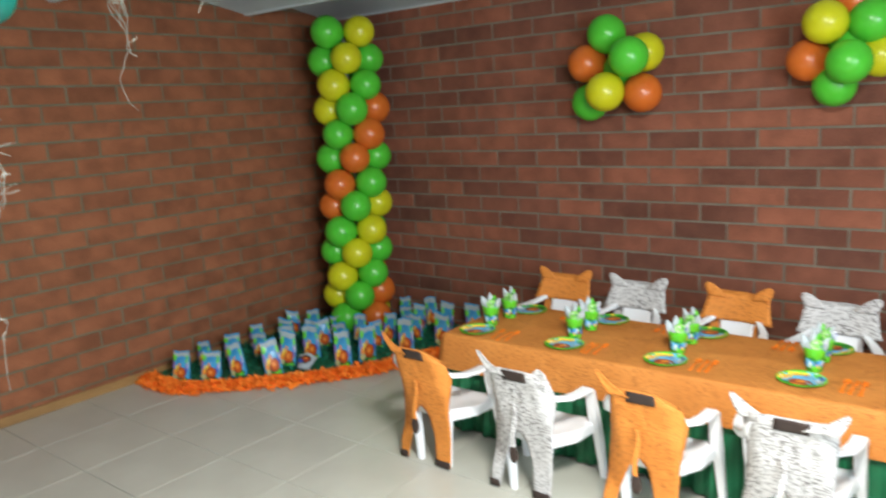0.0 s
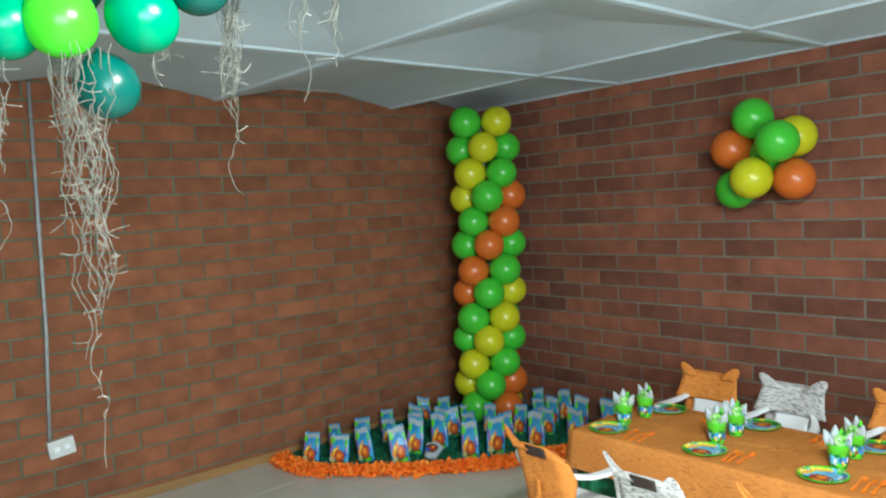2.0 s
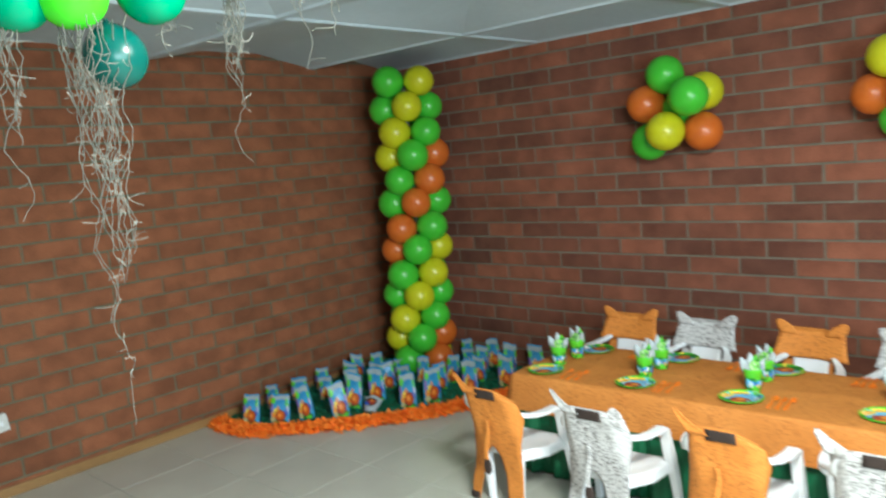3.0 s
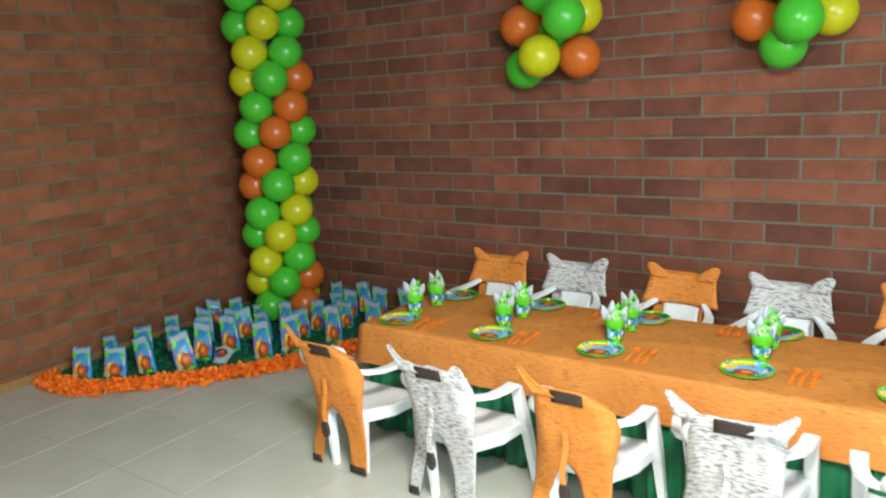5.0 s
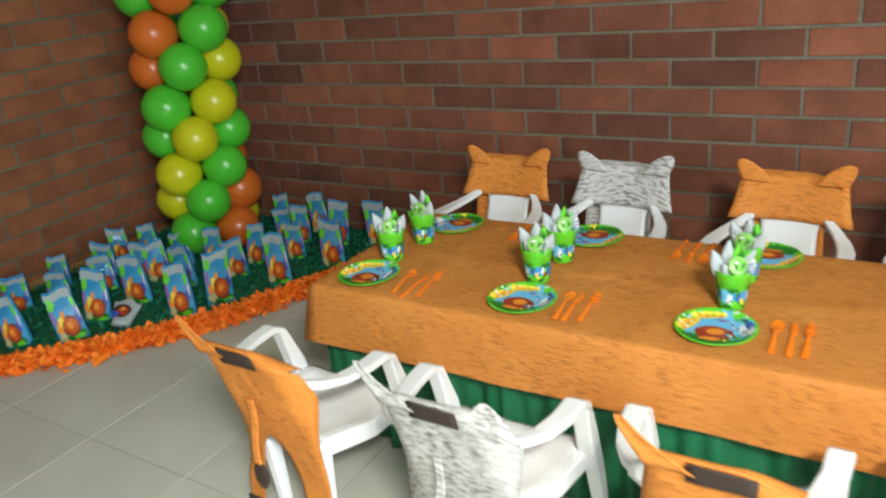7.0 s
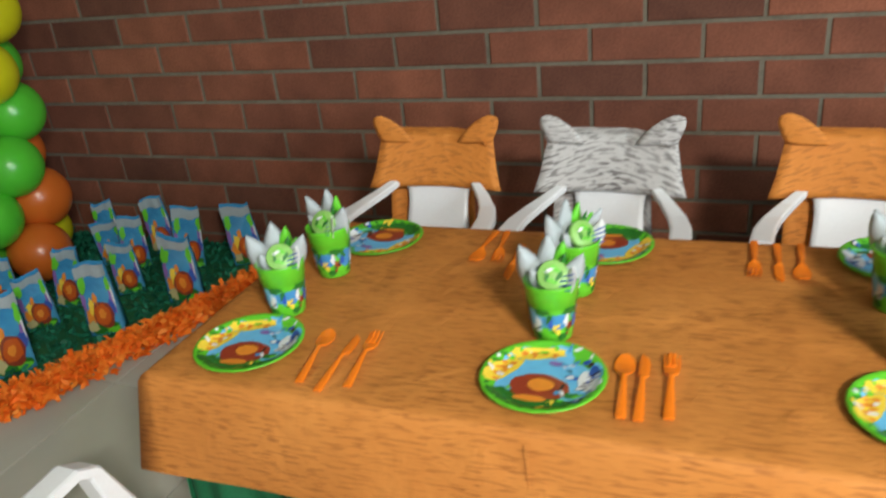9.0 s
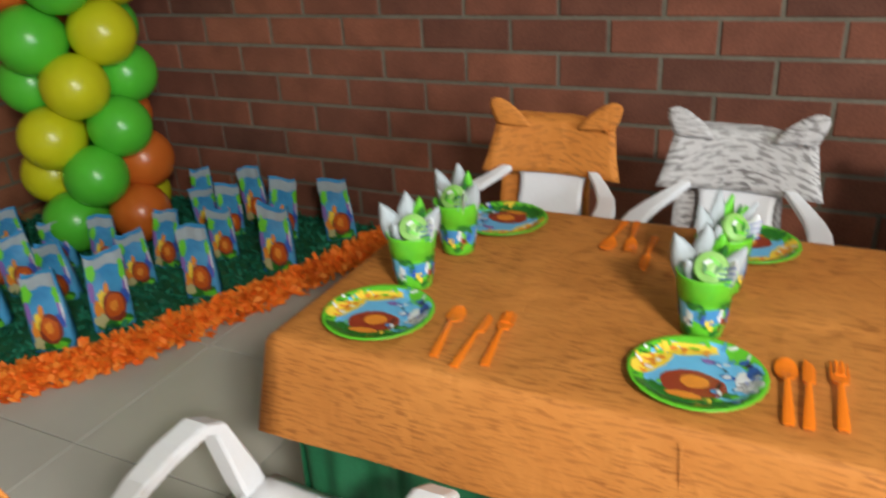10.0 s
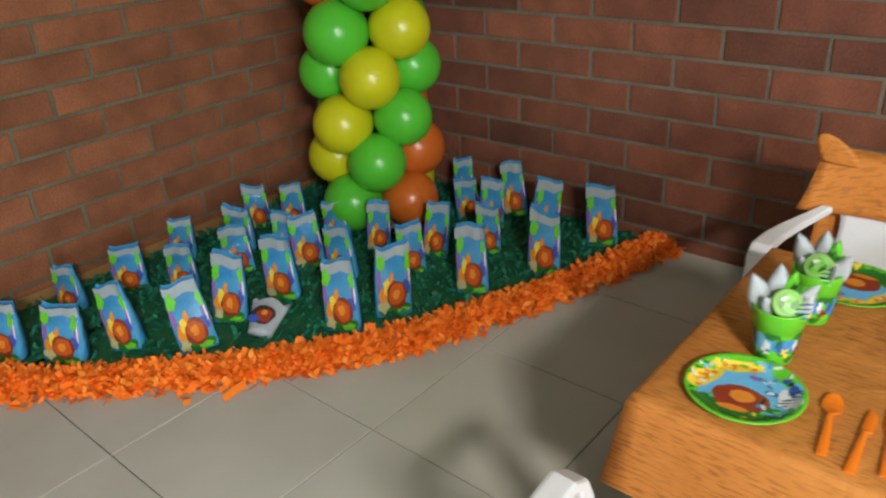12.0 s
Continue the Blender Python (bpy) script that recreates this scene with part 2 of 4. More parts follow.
def tube(bm, path, radius, sides=6):
    rows = []
    for i, p in enumerate(path):
        a, b = Vector(path[max(i - 1, 0)]), Vector(path[min(i + 1, len(path) - 1)])
        d = (b - a).normalized()
        u = d.orthogonal().normalized()
        w = d.cross(u)
        r = radius[i] if isinstance(radius, (list, tuple)) else radius
        rows.append([Vector(p) + r * (math.cos(2 * math.pi * k / sides) * u + math.sin(2 * math.pi * k / sides) * w) for k in range(sides)])
    vr = sheet(bm, rows, True)
    bm.faces.new(vr[0][::-1])
    bm.faces.new(vr[-1])


def beam(bm, path, wide, deep, side=(1, 0, 0)):
    """A flat bar along a path: wide along side, deep across it."""
    s = Vector(side)
    rows = []
    for i, p in enumerate(path):
        d = (Vector(path[min(i + 1, len(path) - 1)]) - Vector(path[max(i - 1, 0)])).normalized()
        u = d.cross(s).normalized()
        w = wide[i] if isinstance(wide, (list, tuple)) else wide
        q = deep[i] if isinstance(deep, (list, tuple)) else deep
        c = 0.25
        ring = []
        for a, b in ((-1, -1 + c), (-1 + c, -1), (1 - c, -1), (1, -1 + c), (1, 1 - c), (1 - c, 1), (-1 + c, 1), (-1, 1 - c)):
            ring.append(Vector(p) + s * (a * w / 2) + u * (b * q / 2))
        rows.append(ring)
    vr = sheet(bm, rows, True)
    bm.faces.new(vr[0][::-1])
    bm.faces.new(vr[-1])
    bmesh.ops.recalc_face_normals(bm, faces=bm.faces)


# ---- the room: brick corner, tiled floor, coffered ceiling ----
XW, XE, YS, TOP = -0.16, 6.5, -6.4, 2.30


def structure(name, bm, mat, label):
    return tagged(part(name, bm, mat), label, name.split("_")[0], kind="structure")


bm = bmesh.new()
box(bm, XW - 0.16, XE + 0.15, 0.006, 0.16, -0.02, 2.5)
wall_north = structure("wall_north", bm, MORTAR, "dark red brick wall with pale mortar joints behind the table")
bm = bmesh.new()
box(bm, XW - 0.16, XW - 0.006, YS, 0.005, -0.02, 2.5)
wall_west = structure("wall_west", bm, DULL_MORTAR, "brown brick wall with dull mortar joints beside the balloon column")
bm = bmesh.new()
box(bm, XW - 0.16, XE + 0.15, YS - 0.15, YS - 0.001, -0.02, 2.5)
structure("wall_south", bm, PLAIN_WALL, "plain painted wall behind the party table")
bm = bmesh.new()
for y0, y1, z0, z1 in ((YS, -5.5, -0.02, 2.5), (-2.9, 0.004, -0.02, 2.5), (-5.499, -2.901, -0.02, 0.75), (-5.499, -2.901, 2.15, 2.5)):
    box(bm, XE, XE + 0.15, y0, y1, z0, z1)
structure("wall_east", bm, PLAIN_WALL, "plain painted wall with one wide window opening")
bm = bmesh.new()
box(bm, XW - 0.16, XE + 0.15, YS - 0.15, 0.16, -0.06, -0.004)
floor = structure("floor", bm, GROUT, "glossy cream ceramic tile floor with thin dark joints")

# ceiling: shallow coffers between low ribs
bm = bmesh.new()
xs = [XW - 0.45, 1.24, 2.50, 3.78, 5.06, XE + 0.1]
ys = [0.004, -0.76, -2.07, -3.38, -4.69, YS - 0.1]
RIB, RISE, SLOPE = 2.255, 0.095, 0.46
for i in range(len(xs) - 1):
    for j in range(len(ys) - 1):
        x0, x1, y0, y1 = xs[i], xs[i + 1], ys[j + 1], ys[j]
        rings = []
        for off, z in ((0.0, RIB), (0.018, RIB), (0.028, RIB + 0.010), (SLOPE, RIB + RISE), (SLOPE + 0.04, RIB + RISE + 0.004)):
            rings.append([(x0 + off, y0 + off, z), (x1 - off, y0 + off, z), (x1 - off, y1 - off, z), (x0 + off, y1 - off, z)])
        vr = sheet(bm, rings, True)
        bm.faces.new(vr[-1])
bmesh.ops.remove_doubles(bm, verts=bm.verts, dist=0.0005)
box(bm, XW - 0.16, XE + 0.15, YS - 0.15, 0.16, 2.42, 2.5)
structure("ceiling", bm, PLASTER, "pale grey plaster ceiling of shallow coffers with narrow ribs")

bm = bmesh.new()
box(bm, XW, XW + 0.012, YS + 0.01, -0.01, 0.0, 0.055, 0.003)
structure("baseboard", bm, SKIRTING, "low yellow-brown skirting strip along the brick wall")

# window frame in the far opening
bm = bmesh.new()
for y0, y1, z0, z1 in ((-5.5, -5.44, 0.75, 2.15), (-2.96, -2.9, 0.75, 2.15), (-5.44, -2.96, 0.75, 0.81), (-5.44, -2.96, 2.09, 2.15), (-4.23, -4.17, 0.81, 2.09)):
    box(bm, XE + 0.06, XE + 0.10, y0, y1, z0, z1, 0.004)
structure("window_1", bm, STEEL, "plain metal window frame in the side wall")


# ---- table with its cloth and skirt ----
TX0, TX1, TY0, TY1, TZ = 1.925, 4.40, -1.425, -0.80, 0.50
table = thing("table", pose((TX0 + TX1) / 2, (TY0 + TY1) / 2, 0), "low wooden children's table hidden under its cloth", "table")
bm = bmesh.new()
box(bm, -1.225, 1.225, -0.30, 0.30, 0.465, 0.492, 0.004)
part("tabletop", bm, WOOD, table)
for sx in (-1.18, 1.18):
    for sy in (-0.26, 0.26):
        bm = bmesh.new()
        box(bm, sx - 0.02, sx + 0.02, sy - 0.02, sy + 0.02, 0.0, 0.466, 0.003)
        part("leg", bm, WOOD, table)


def cloth_mesh():
    """The cloth: a flat top with soft creases, rounded edge and a drop on all four sides."""
    bm = bmesh.new()
    w, d, r = TX1 - TX0, TY1 - TY0, 0.012
    prof = [(0.0, 0.0), (r * 0.6, -r * 0.2), (r, -r)] + [(r + 0.004 * k, -r - 0.155 * k / 5) for k in range(1, 6)]
    nx, ny = 96, 26
    rim = [(-w / 2 + w * i / nx, -d / 2) for i in range(nx)] + [(w / 2, -d / 2 + d * i / ny) for i in range(ny)]
    rim += [(w / 2 - w * i / nx, d / 2) for i in range(nx)] + [(-w / 2, d / 2 - d * i / ny) for i in range(ny)]
    inner = 0.014
    rows = []
    for k, (out, dz) in enumerate(prof):
        row = []
        for x, y in rim:
            ex = (x / (w / 2)) if abs(abs(x) - w / 2) < 1e-6 else 0
            ey = (y / (d / 2)) if abs(abs(y) - d / 2) < 1e-6 else 0
            nv = Vector((ex, ey, 0))
            nv = nv.normalized() if nv.length else nv
            wave = 0.006 * max(0, k - 2) / 5 * noise.noise(Vector((x * 7, y * 7, 1.3)))
            hang = (0.004 * noise.noise(Vector((x * 4, y * 4, 7.0)))) if k == len(prof) - 1 else 0
            off = out - inner + wave
            row.append((x + nv.x * off * (1.41 if ex and ey else 1), y + nv.y * off * (1.41 if ex and ey else 1), dz + hang))
        rows.append(row)
    vr = sheet(bm, rows, True)
    # top inside the rim
    ring = vr[0]
    grid = {}
    for i in range(nx + 1):
        for j in range(ny + 1):
            if j == 0:
                v = ring[i]
            elif i == nx:
                v = ring[nx + j]
            elif j == ny:
                v = ring[nx + ny + (nx - i)]
            elif i == 0:
                v = ring[2 * nx + ny + (ny - j)]
            else:
                x, y = (-w / 2 + w * i / nx) * (1 - 2 * inner / w), (-d / 2 + d * j / ny) * (1 - 2 * inner / d)
                crease = 0.0045 * max(0.0, 1 - abs(y - 0.05 * noise.noise(Vector((x * 3, 0, 0)))) / 0.026)
                crease += 0.0040 * max(0.0, 1 - abs(((x + 0.62) % 0.62) - 0.31) / 0.028)
                v = bm.verts.new((x, y, crease + 0.0015 * noise.noise(Vector((x * 9, y * 9, 2)))))
            grid[i, j] = v
    for i in range(nx):
        for j in range(ny):
            bm.faces.new((grid[i, j], grid[i + 1, j], grid[i + 1, j + 1], grid[i, j + 1]))
    bmesh.ops.recalc_face_normals(bm, faces=bm.faces)
    return bm


cloth = part("tablecloth", cloth_mesh(), CLOTH, smooth=True)
cloth.location = ((TX0 + TX1) / 2, (TY0 + TY1) / 2, TZ)
tagged(cloth, "orange crepe tablecloth printed with brown dashes, hanging short", "tablecloth")
bm = bmesh.new()
box(bm, -0.0007, 0.0007, -0.0010, 0.0004, -0.155, -0.012)
ob = part("seam", bm, CLOTH, cloth)
ob.location = (2.545 - (TX0 + TX1) / 2, -0.3195, 0)


def skirt_panel(a, b, out, count, seed):
    """One side of the skirt from a to b: pleats that deepen towards the hem."""
    bm = bmesh.new()
    rows = []
    for k in range(8):
        z = 0.47 - 0.455 * k / 7
        row = []
        for i in range(count + 1):
            p = Vector(a).lerp(Vector(b), i / count)
            ph = i * 0.21 + seed + 1.6 * noise.noise(Vector((p.x * 3, p.y * 3, 0)))
            w = (0.004 + 0.016 * k / 7) * (math.sin(ph) + 0.5 * math.sin(2.7 * ph + 1)) + 0.012 * noise.noise(Vector((p.x * 4, p.y * 4, z * 2)))
            row.append((p.x + out[0] * w, p.y + out[1] * w, z + (0.01 * noise.noise(Vector((p.x * 6, p.y * 6, 5))) if k == 7 else 0)))
        rows.append(row)
    sheet(bm, rows)
    thicken(bm, 0.0015)
    return bm


skirt = thing("table_skirt", pose((TX0 + TX1) / 2, (TY0 + TY1) / 2, 0), "dark green pleated fabric skirt round the low table", "table skirt")
sw, sd = (TX1 - TX0) / 2 - 0.025, (TY1 - TY0) / 2 - 0.025
for a, b, out, count in (((-sw, -sd), (0.05, -sd), (0, -1), 220), ((0.04, -sd - 0.006), (sw, -sd - 0.006), (0, -1), 205), ((sw, -sd), (sw, sd), (1, 0), 110),
                         ((sw, sd), (-sw, sd), (0, 1), 420), ((-sw, sd), (-sw, -sd), (-1, 0), 110)):
    part("pleated_panel", skirt_panel(a, b, out, count, count * 0.37), SKIRT, skirt, smooth=True)


# ---- children's armchairs of white plastic ----
def armchair():
    """Faces +y; the origin is on the floor under the seat."""
    c = thing("armchair", pose(0, 0, 0), "small white moulded plastic armchair for children", "chair", "chairs round the table")
    bm = bmesh.new()
    rows = []
    for j in range(13):
        v = j / 12
        y = -0.15 + 0.31 * v
        half = 0.112 + 0.053 * min(1.0, 1.5 * v)
        zz = 0.262 + 0.012 * v - 0.014 * math.sin(math.pi * v) - (0.022 * ((v - 0.86) / 0.14) ** 2 if v > 0.86 else 0)
        rows.append([(half * (-1 + 2 * i / 10), y, zz + 0.010 * abs(-1 + 2 * i / 10) ** 4) for i in range(11)])
    sheet(bm, rows)
    thicken(bm, 0.012)
    part("seat", bm, PLASTIC, c, smooth=True)
    bm = bmesh.new()
    rows = []
    for j in range(15):
        v = j / 14
        z = 0.25 + 0.31 * v
        half = lerp([(0.0, 0.090), (0.55, 0.080), (0.70, 0.085), (0.76, 0.125), (0.9, 0.115), (1.0, 0.085)], v)
        row = []
        for i in range(13):
            u = -1 + 2 * i / 12
            row.append((half * u, -0.155 - 0.105 * v ** 1.2 + 0.035 * (half * u / 0.15) ** 2, z - 0.02 * abs(u) ** 3 * v))
        rows.append(row)
    sheet(bm, rows)
    thicken(bm, 0.010)
    part("backrest", bm, PLASTIC, c, smooth=True)
    for s in (-1, 1):
        bm = bmesh.new()
        beam(bm, [(s * 0.112, -0.178, 0.462), (s * 0.140, -0.140, 0.446), (s * 0.166, -0.085, 0.436), (s * 0.180, -0.025, 0.434), (s * 0.184, 0.040, 0.434), (s * 0.184, 0.066, 0.418), (s * 0.183, 0.082, 0.375)],
             [0.026, 0.032, 0.040, 0.044, 0.046, 0.044, 0.036], [0.020, 0.020, 0.018, 0.018, 0.018, 0.02, 0.02])
        part("armrest", bm, PLASTIC, c, smooth=False)
        bm = bmesh.new()
        beam(bm, [(s * 0.183, 0.068, 0.415), (s * 0.181, 0.104, 0.30), (s * 0.184, 0.135, 0.20), (s * 0.192, 0.168, 0.0)], [0.040, 0.040, 0.034, 0.026], [0.024, 0.046, 0.04, 0.028])
        part("leg", bm, PLASTIC, c)
        bm = bmesh.new()
        beam(bm, [(s * 0.092, -0.120, 0.262), (s * 0.088, -0.118, 0.20), (s * 0.082, -0.116, 0.10), (s * 0.078, -0.115, 0.0)], [0.036, 0.034, 0.030, 0.026], [0.045, 0.04, 0.034, 0.026])
        part("leg", bm, PLASTIC, c)
        bm = bmesh.new()
        beam(bm, [(s * 0.100, -0.115, 0.248), (s * 0.150, 0.0, 0.240), (s * 0.170, 0.120, 0.246)], 0.03, 0.05)
        part("side_rail", bm, PLASTIC, c)
    return c


def back_at(u, z):
    """The place of the paper at height z and sideways u, hung over the back of a chair and bent round its sides."""
    y = -0.150 - 0.032 * z - 0.10 * max(0.0, (z - 0.15) / 0.43) ** 1.2
    wrap = 9 * max(0.0, min(1.0, (z - 0.10) / 0.3)) * max(0.0, abs(u - 0.03) - 0.08) ** 2
    return (u, y + wrap + 0.004 * noise.noise(Vector((u * 14, z * 9, 3))), z)


def front_at(u, z, lift=0.0):
    v = (z - 0.25) / 0.31
    return (u, -0.141 - 0.105 * max(0, v) ** 1.2 + 0.035 * (u / 0.16) ** 2 + lift, z)


def strip(at, left, right, z0, z1, nz=10, nu=8, t=0.003):
    bm = bmesh.new()
    rows = []
    for j in range(nz + 1):
        z = z0 + (z1 - z0) * j / nz
        a, b = lerp(left, z), lerp(right, z)
        rows.append([at(a + (b - a) * i / nu, z) for i in range(nu + 1)])
    sheet(bm, rows)
    if t:
        thicken(bm, t)
    return bm


def animal_cover(mat, label, facing, level=False):
    """Paper costume over the chair: body and legs behind, a band with two ears in front."""
    c = thing("chair_cover", pose(0, 0, 0), label, "chair cover", "paper covers on the chairs")
    droop = 0.0 if facing or level else (0.085 if mat is ORANGE_FUR else 0.045)

    def top_at(u):
        return 0.586 - droop * (max(0.0, u - 0.07) / 0.12) ** 1.5 - 0.012 * max(0.0, -u - 0.03) / 0.1
    if facing:
        body_l, body_r = [(0.30, -0.105), (0.60, -0.085)], [(0.30, 0.140), (0.50, 0.140), (0.60, 0.120)]
    elif level:
        body_l, body_r = [(0.30, -0.118), (0.45, -0.112), (0.60, -0.122)], [(0.30, 0.150), (0.45, 0.160), (0.60, 0.172)]
    else:
        body_l, body_r = [(0.30, -0.132), (0.40, -0.112), (0.50, -0.092), (0.60, -0.072)], [(0.30, 0.148), (0.40, 0.166), (0.50, 0.180), (0.60, 0.168)]
    bm = bmesh.new()
    rows = []
    for j in range(15):
        v = j / 14
        zl = 0.30 + 0.286 * v
        a, b = lerp(body_l, zl), lerp(body_r, zl)
        rows.append([back_at(u, 0.30 + (top_at(u) - 0.30) * v) for u in [a * (1 - i / 9) for i in range(9)] + [b * i / 9 for i in range(10)]])
    sheet(bm, rows)
    # legs hang from the body
    for lo, hi, z0 in (([(0.012, -0.168), (0.15, -0.152), (0.30, body_l[0][1])], [(0.012, -0.126), (0.15, -0.090), (0.26, -0.040), (0.30, 0.000)], 0.012),
                       ([(0.012, 0.036), (0.15, 0.040), (0.26, 0.028), (0.30, 0.000)], [(0.012, 0.116), (0.15, 0.130), (0.30, body_r[0][1])], 0.012)):
        leg = strip(back_at, lo, hi, z0, 0.30, 12, 9, 0)
        tmp = bpy.data.meshes.new("tmp")
        leg.to_mesh(tmp)
        leg.free()
        bm.from_mesh(tmp)
        bpy.data.meshes.remove(tmp)
    bmesh.ops.remove_doubles(bm, verts=bm.verts, dist=0.0005)
    thicken(bm, 0.003)
    part("body_sheet", bm, mat, c, smooth=True)
    # the fold over the top of the chair
    bm = bmesh.new()
    rows = []
    for k in range(7):
        a = k / 6
        row = []
        for i in range(15):
            u = (-0.135 + 0.27 * i / 14) if facing else (-0.110 + 0.27 * i / 14) if level else (-0.072 + 0.225 * i / 14)
            p, q = Vector(back_at(u, top_at(u) - 0.002)), Vector(front_at(u, top_at(u) - 0.018, 0.006))
            m = p.lerp(q, a)
            m.z += 0.006 * math.sin(math.pi * a) - (0.010 * abs(u / 0.135) ** 4 if facing else 0)
            row.append(m)
        rows.append(row)
    sheet(bm, rows)
    thicken(bm, 0.003)
    part("fold", bm, mat, c, smooth=True)
    band_l = [(0.452, -0.178), (0.50, -0.164), (0.55, -0.155), (0.58, -0.150)]
    band_r = [(z, -u) for z, u in band_l]
    if facing:
        part("head_band", strip(lambda u, z: front_at(u, z, 0.008 - 1.1 * max(0, abs(u) - 0.06) ** 2), band_l, band_r, 0.452, 0.58, 8, 14), mat, c, smooth=True)
    for s in ((-1,) if droop > 0.06 else (-1, 1)):
        bm = bmesh.new()
        rows = []
        for j in range(13):
            v = j / 12
            inner = lerp([(0, 0.060), (0.3, 0.074), (0.6, 0.094), (0.85, 0.118), (0.95, 0.132), (1, 0.143)], v)
            outer = lerp([(0, 0.150), (0.4, 0.163), (0.7, 0.169), (0.9, 0.167), (0.96, 0.162), (1, 0.152)], v)
            y, z = front_at(0.13, 0.56)[1] + 0.010 - 0.004 * v, 0.564 + 0.068 * v
            if level:
                # two upright ears at the ends of the level top, tips outward
                inner, outer = lerp([(0, 0.020), (0.3, 0.062), (0.6, 0.098), (1, 0.140)], v), lerp([(0, 0.121), (0.4, 0.138), (0.8, 0.152), (1, 0.150)], v)
                if s > 0:
                    inner, outer = inner + 0.05, outer + 0.05
                y, z = back_at(s * 0.10, 0.58)[1] - 0.004, 0.556 + 0.074 * v
            elif not facing and s < 0:
                inner, outer = lerp([(0, 0.000), (0.3, 0.040), (0.6, 0.078), (1, 0.112)], v), lerp([(0, 0.078), (0.4, 0.100), (0.8, 0.120), (1, 0.124)], v)
                y, z = back_at(-0.06, 0.58)[1] - 0.0015 - 0.006 * v, 0.556 + 0.084 * v
            elif not facing:
                inner, outer = lerp([(0, 0.095), (0.5, 0.100), (0.8, 0.114), (1, 0.130)], v), lerp([(0, 0.168), (0.5, 0.176), (0.8, 0.168), (1, 0.148)], v)
                y, z = back_at(0.14, 0.56)[1] + 0.006, 0.528 + 0.070 * v
            rows.append([(s * (inner + (outer - inner) * i / 6), y + 0.003 * (1 - ((i - 3) / 3) ** 2), z) for i in range(7)])
        sheet(bm, rows)
        thicken(bm, 0.003)
        part("ear", bm, mat, c, smooth=True)
    # dark patch, hooves and tail
    off = lambda u, z: (back_at(u, z)[0], back_at(u, z)[1] - 0.006, z)
    part("patch", strip(off, [(0.53, -0.016), (0.60, -0.010)], [(0.53, 0.088), (0.60, 0.094)], 0.538, 0.582, 4, 6, 0.002), BROWN_PAPER, c, "dark brown paper patch", True)
    for a, b in ((-0.170, -0.124), (0.034, 0.118)):
        part("hoof", strip(off, [(0.0, a), (0.04, a)], [(0.0, b), (0.04, b)], 0.010, 0.042, 3, 4, 0.002), BROWN_PAPER, c, "dark brown paper hoof", True)
    bm = bmesh.new()
    tp = [(0.012 + 0.006 * math.sin(k * 0.9), back_at(0.03, 0.42)[1] - 0.010 - 0.002 * k, 0.43 - 0.026 * k) for k in range(8)]
    beam(bm, tp, [0.016, 0.016, 0.017, 0.018, 0.018, 0.018, 0.018, 0.018], 0.008)
    tail = part("tail", bm, mat, c)
    bm = bmesh.new()
    x, y, z = tp[-1]
    beam(bm, [(x, y - 0.001, z + 0.012), (x + 0.002, y - 0.002, z - 0.01), (x + 0.004, y - 0.003, z - 0.035), (x + 0.004, y - 0.003, z - 0.052)], [0.024, 0.034, 0.034, 0.016], [0.012, 0.016, 0.014, 0.008])
    part("tail_tip", bm, BROWN_PAPER, tail, "dark brown paper tuft")
    return c


OR_LABEL = "orange crepe paper animal costume with ears draped over a chair"
WH_LABEL = "white streaked crepe paper animal costume with ears draped over a chair"
PROTO_CHAIR = armchair()
PROTO_COVERS = [animal_cover(mt, lb, f) for f in (False, True) for mt, lb in ((ORANGE_FUR, OR_LABEL), (WHITE_FUR, WH_LABEL))]
PROTO_COVERS.append(animal_cover(WHITE_FUR, "white streaked crepe paper animal costume with two upright ears", False, True))
seats = []
for i, (x, y, turn) in enumerate(((2.098, -1.615, 0), (2.605, -1.620, 0), (3.095, -1.590, 1), (3.572, -1.565, 1), (4.07, -1.60, 2))):
    seats.append((x, y, turn, 4 if i == 3 else i % 2))
for i, (x, y, turn) in enumerate(((2.060, -0.645, 181), (2.493, -0.645, 179), (3.015, -0.64, 178), (3.49, -0.65, 182), (3.98, -0.645, 180))):
    seats.append((x, y, turn, 2 + i % 2))
for k, (x, y, turn, kind) in enumerate(seats):
    m = pose(x, y, 0, 0, 0, turn)
    copy_thing(PROTO_CHAIR, m)
    copy_thing(PROTO_COVERS[kind], m)
for proto in (PROTO_CHAIR, *PROTO_COVERS):
    for o in (*proto.children_recursive, proto):
        bpy.data.objects.remove(o)


# ---- balloons ----
def balloon_mesh(mat, r):
    """An inflated balloon with its neck and knot towards -z."""
    bm = bmesh.new()
    prof = []
    for k in range(1, 15):
        a = math.pi * k / 15
        rr, zz = math.sin(a), math.cos(a)
        if zz < 0:
            rr *= 1 - 0.10 * zz * zz
            zz *= 1.10
        prof.append((r * rr, r * zz))
    prof += [(r * 0.10, -r * 1.13), (r * 0.06, -r * 1.17), (r * 0.11, -r * 1.22)]
    vr = lathe(bm, prof, 28)
    top = bm.verts.new((0, 0, r))
    for i in range(28):
        bm.faces.new((top, vr[0][i], vr[0][(i + 1) % 28]))
    bm.faces.new(vr[-1][::-1])
    bmesh.ops.recalc_face_normals(bm, faces=bm.faces)
    me = bpy.data.meshes.new("balloon")
    bm.to_mesh(me)
    bm.free()
    me.materials.append(mat)
    me.polygons.foreach_set("use_smooth", [True] * len(me.polygons))
    return me


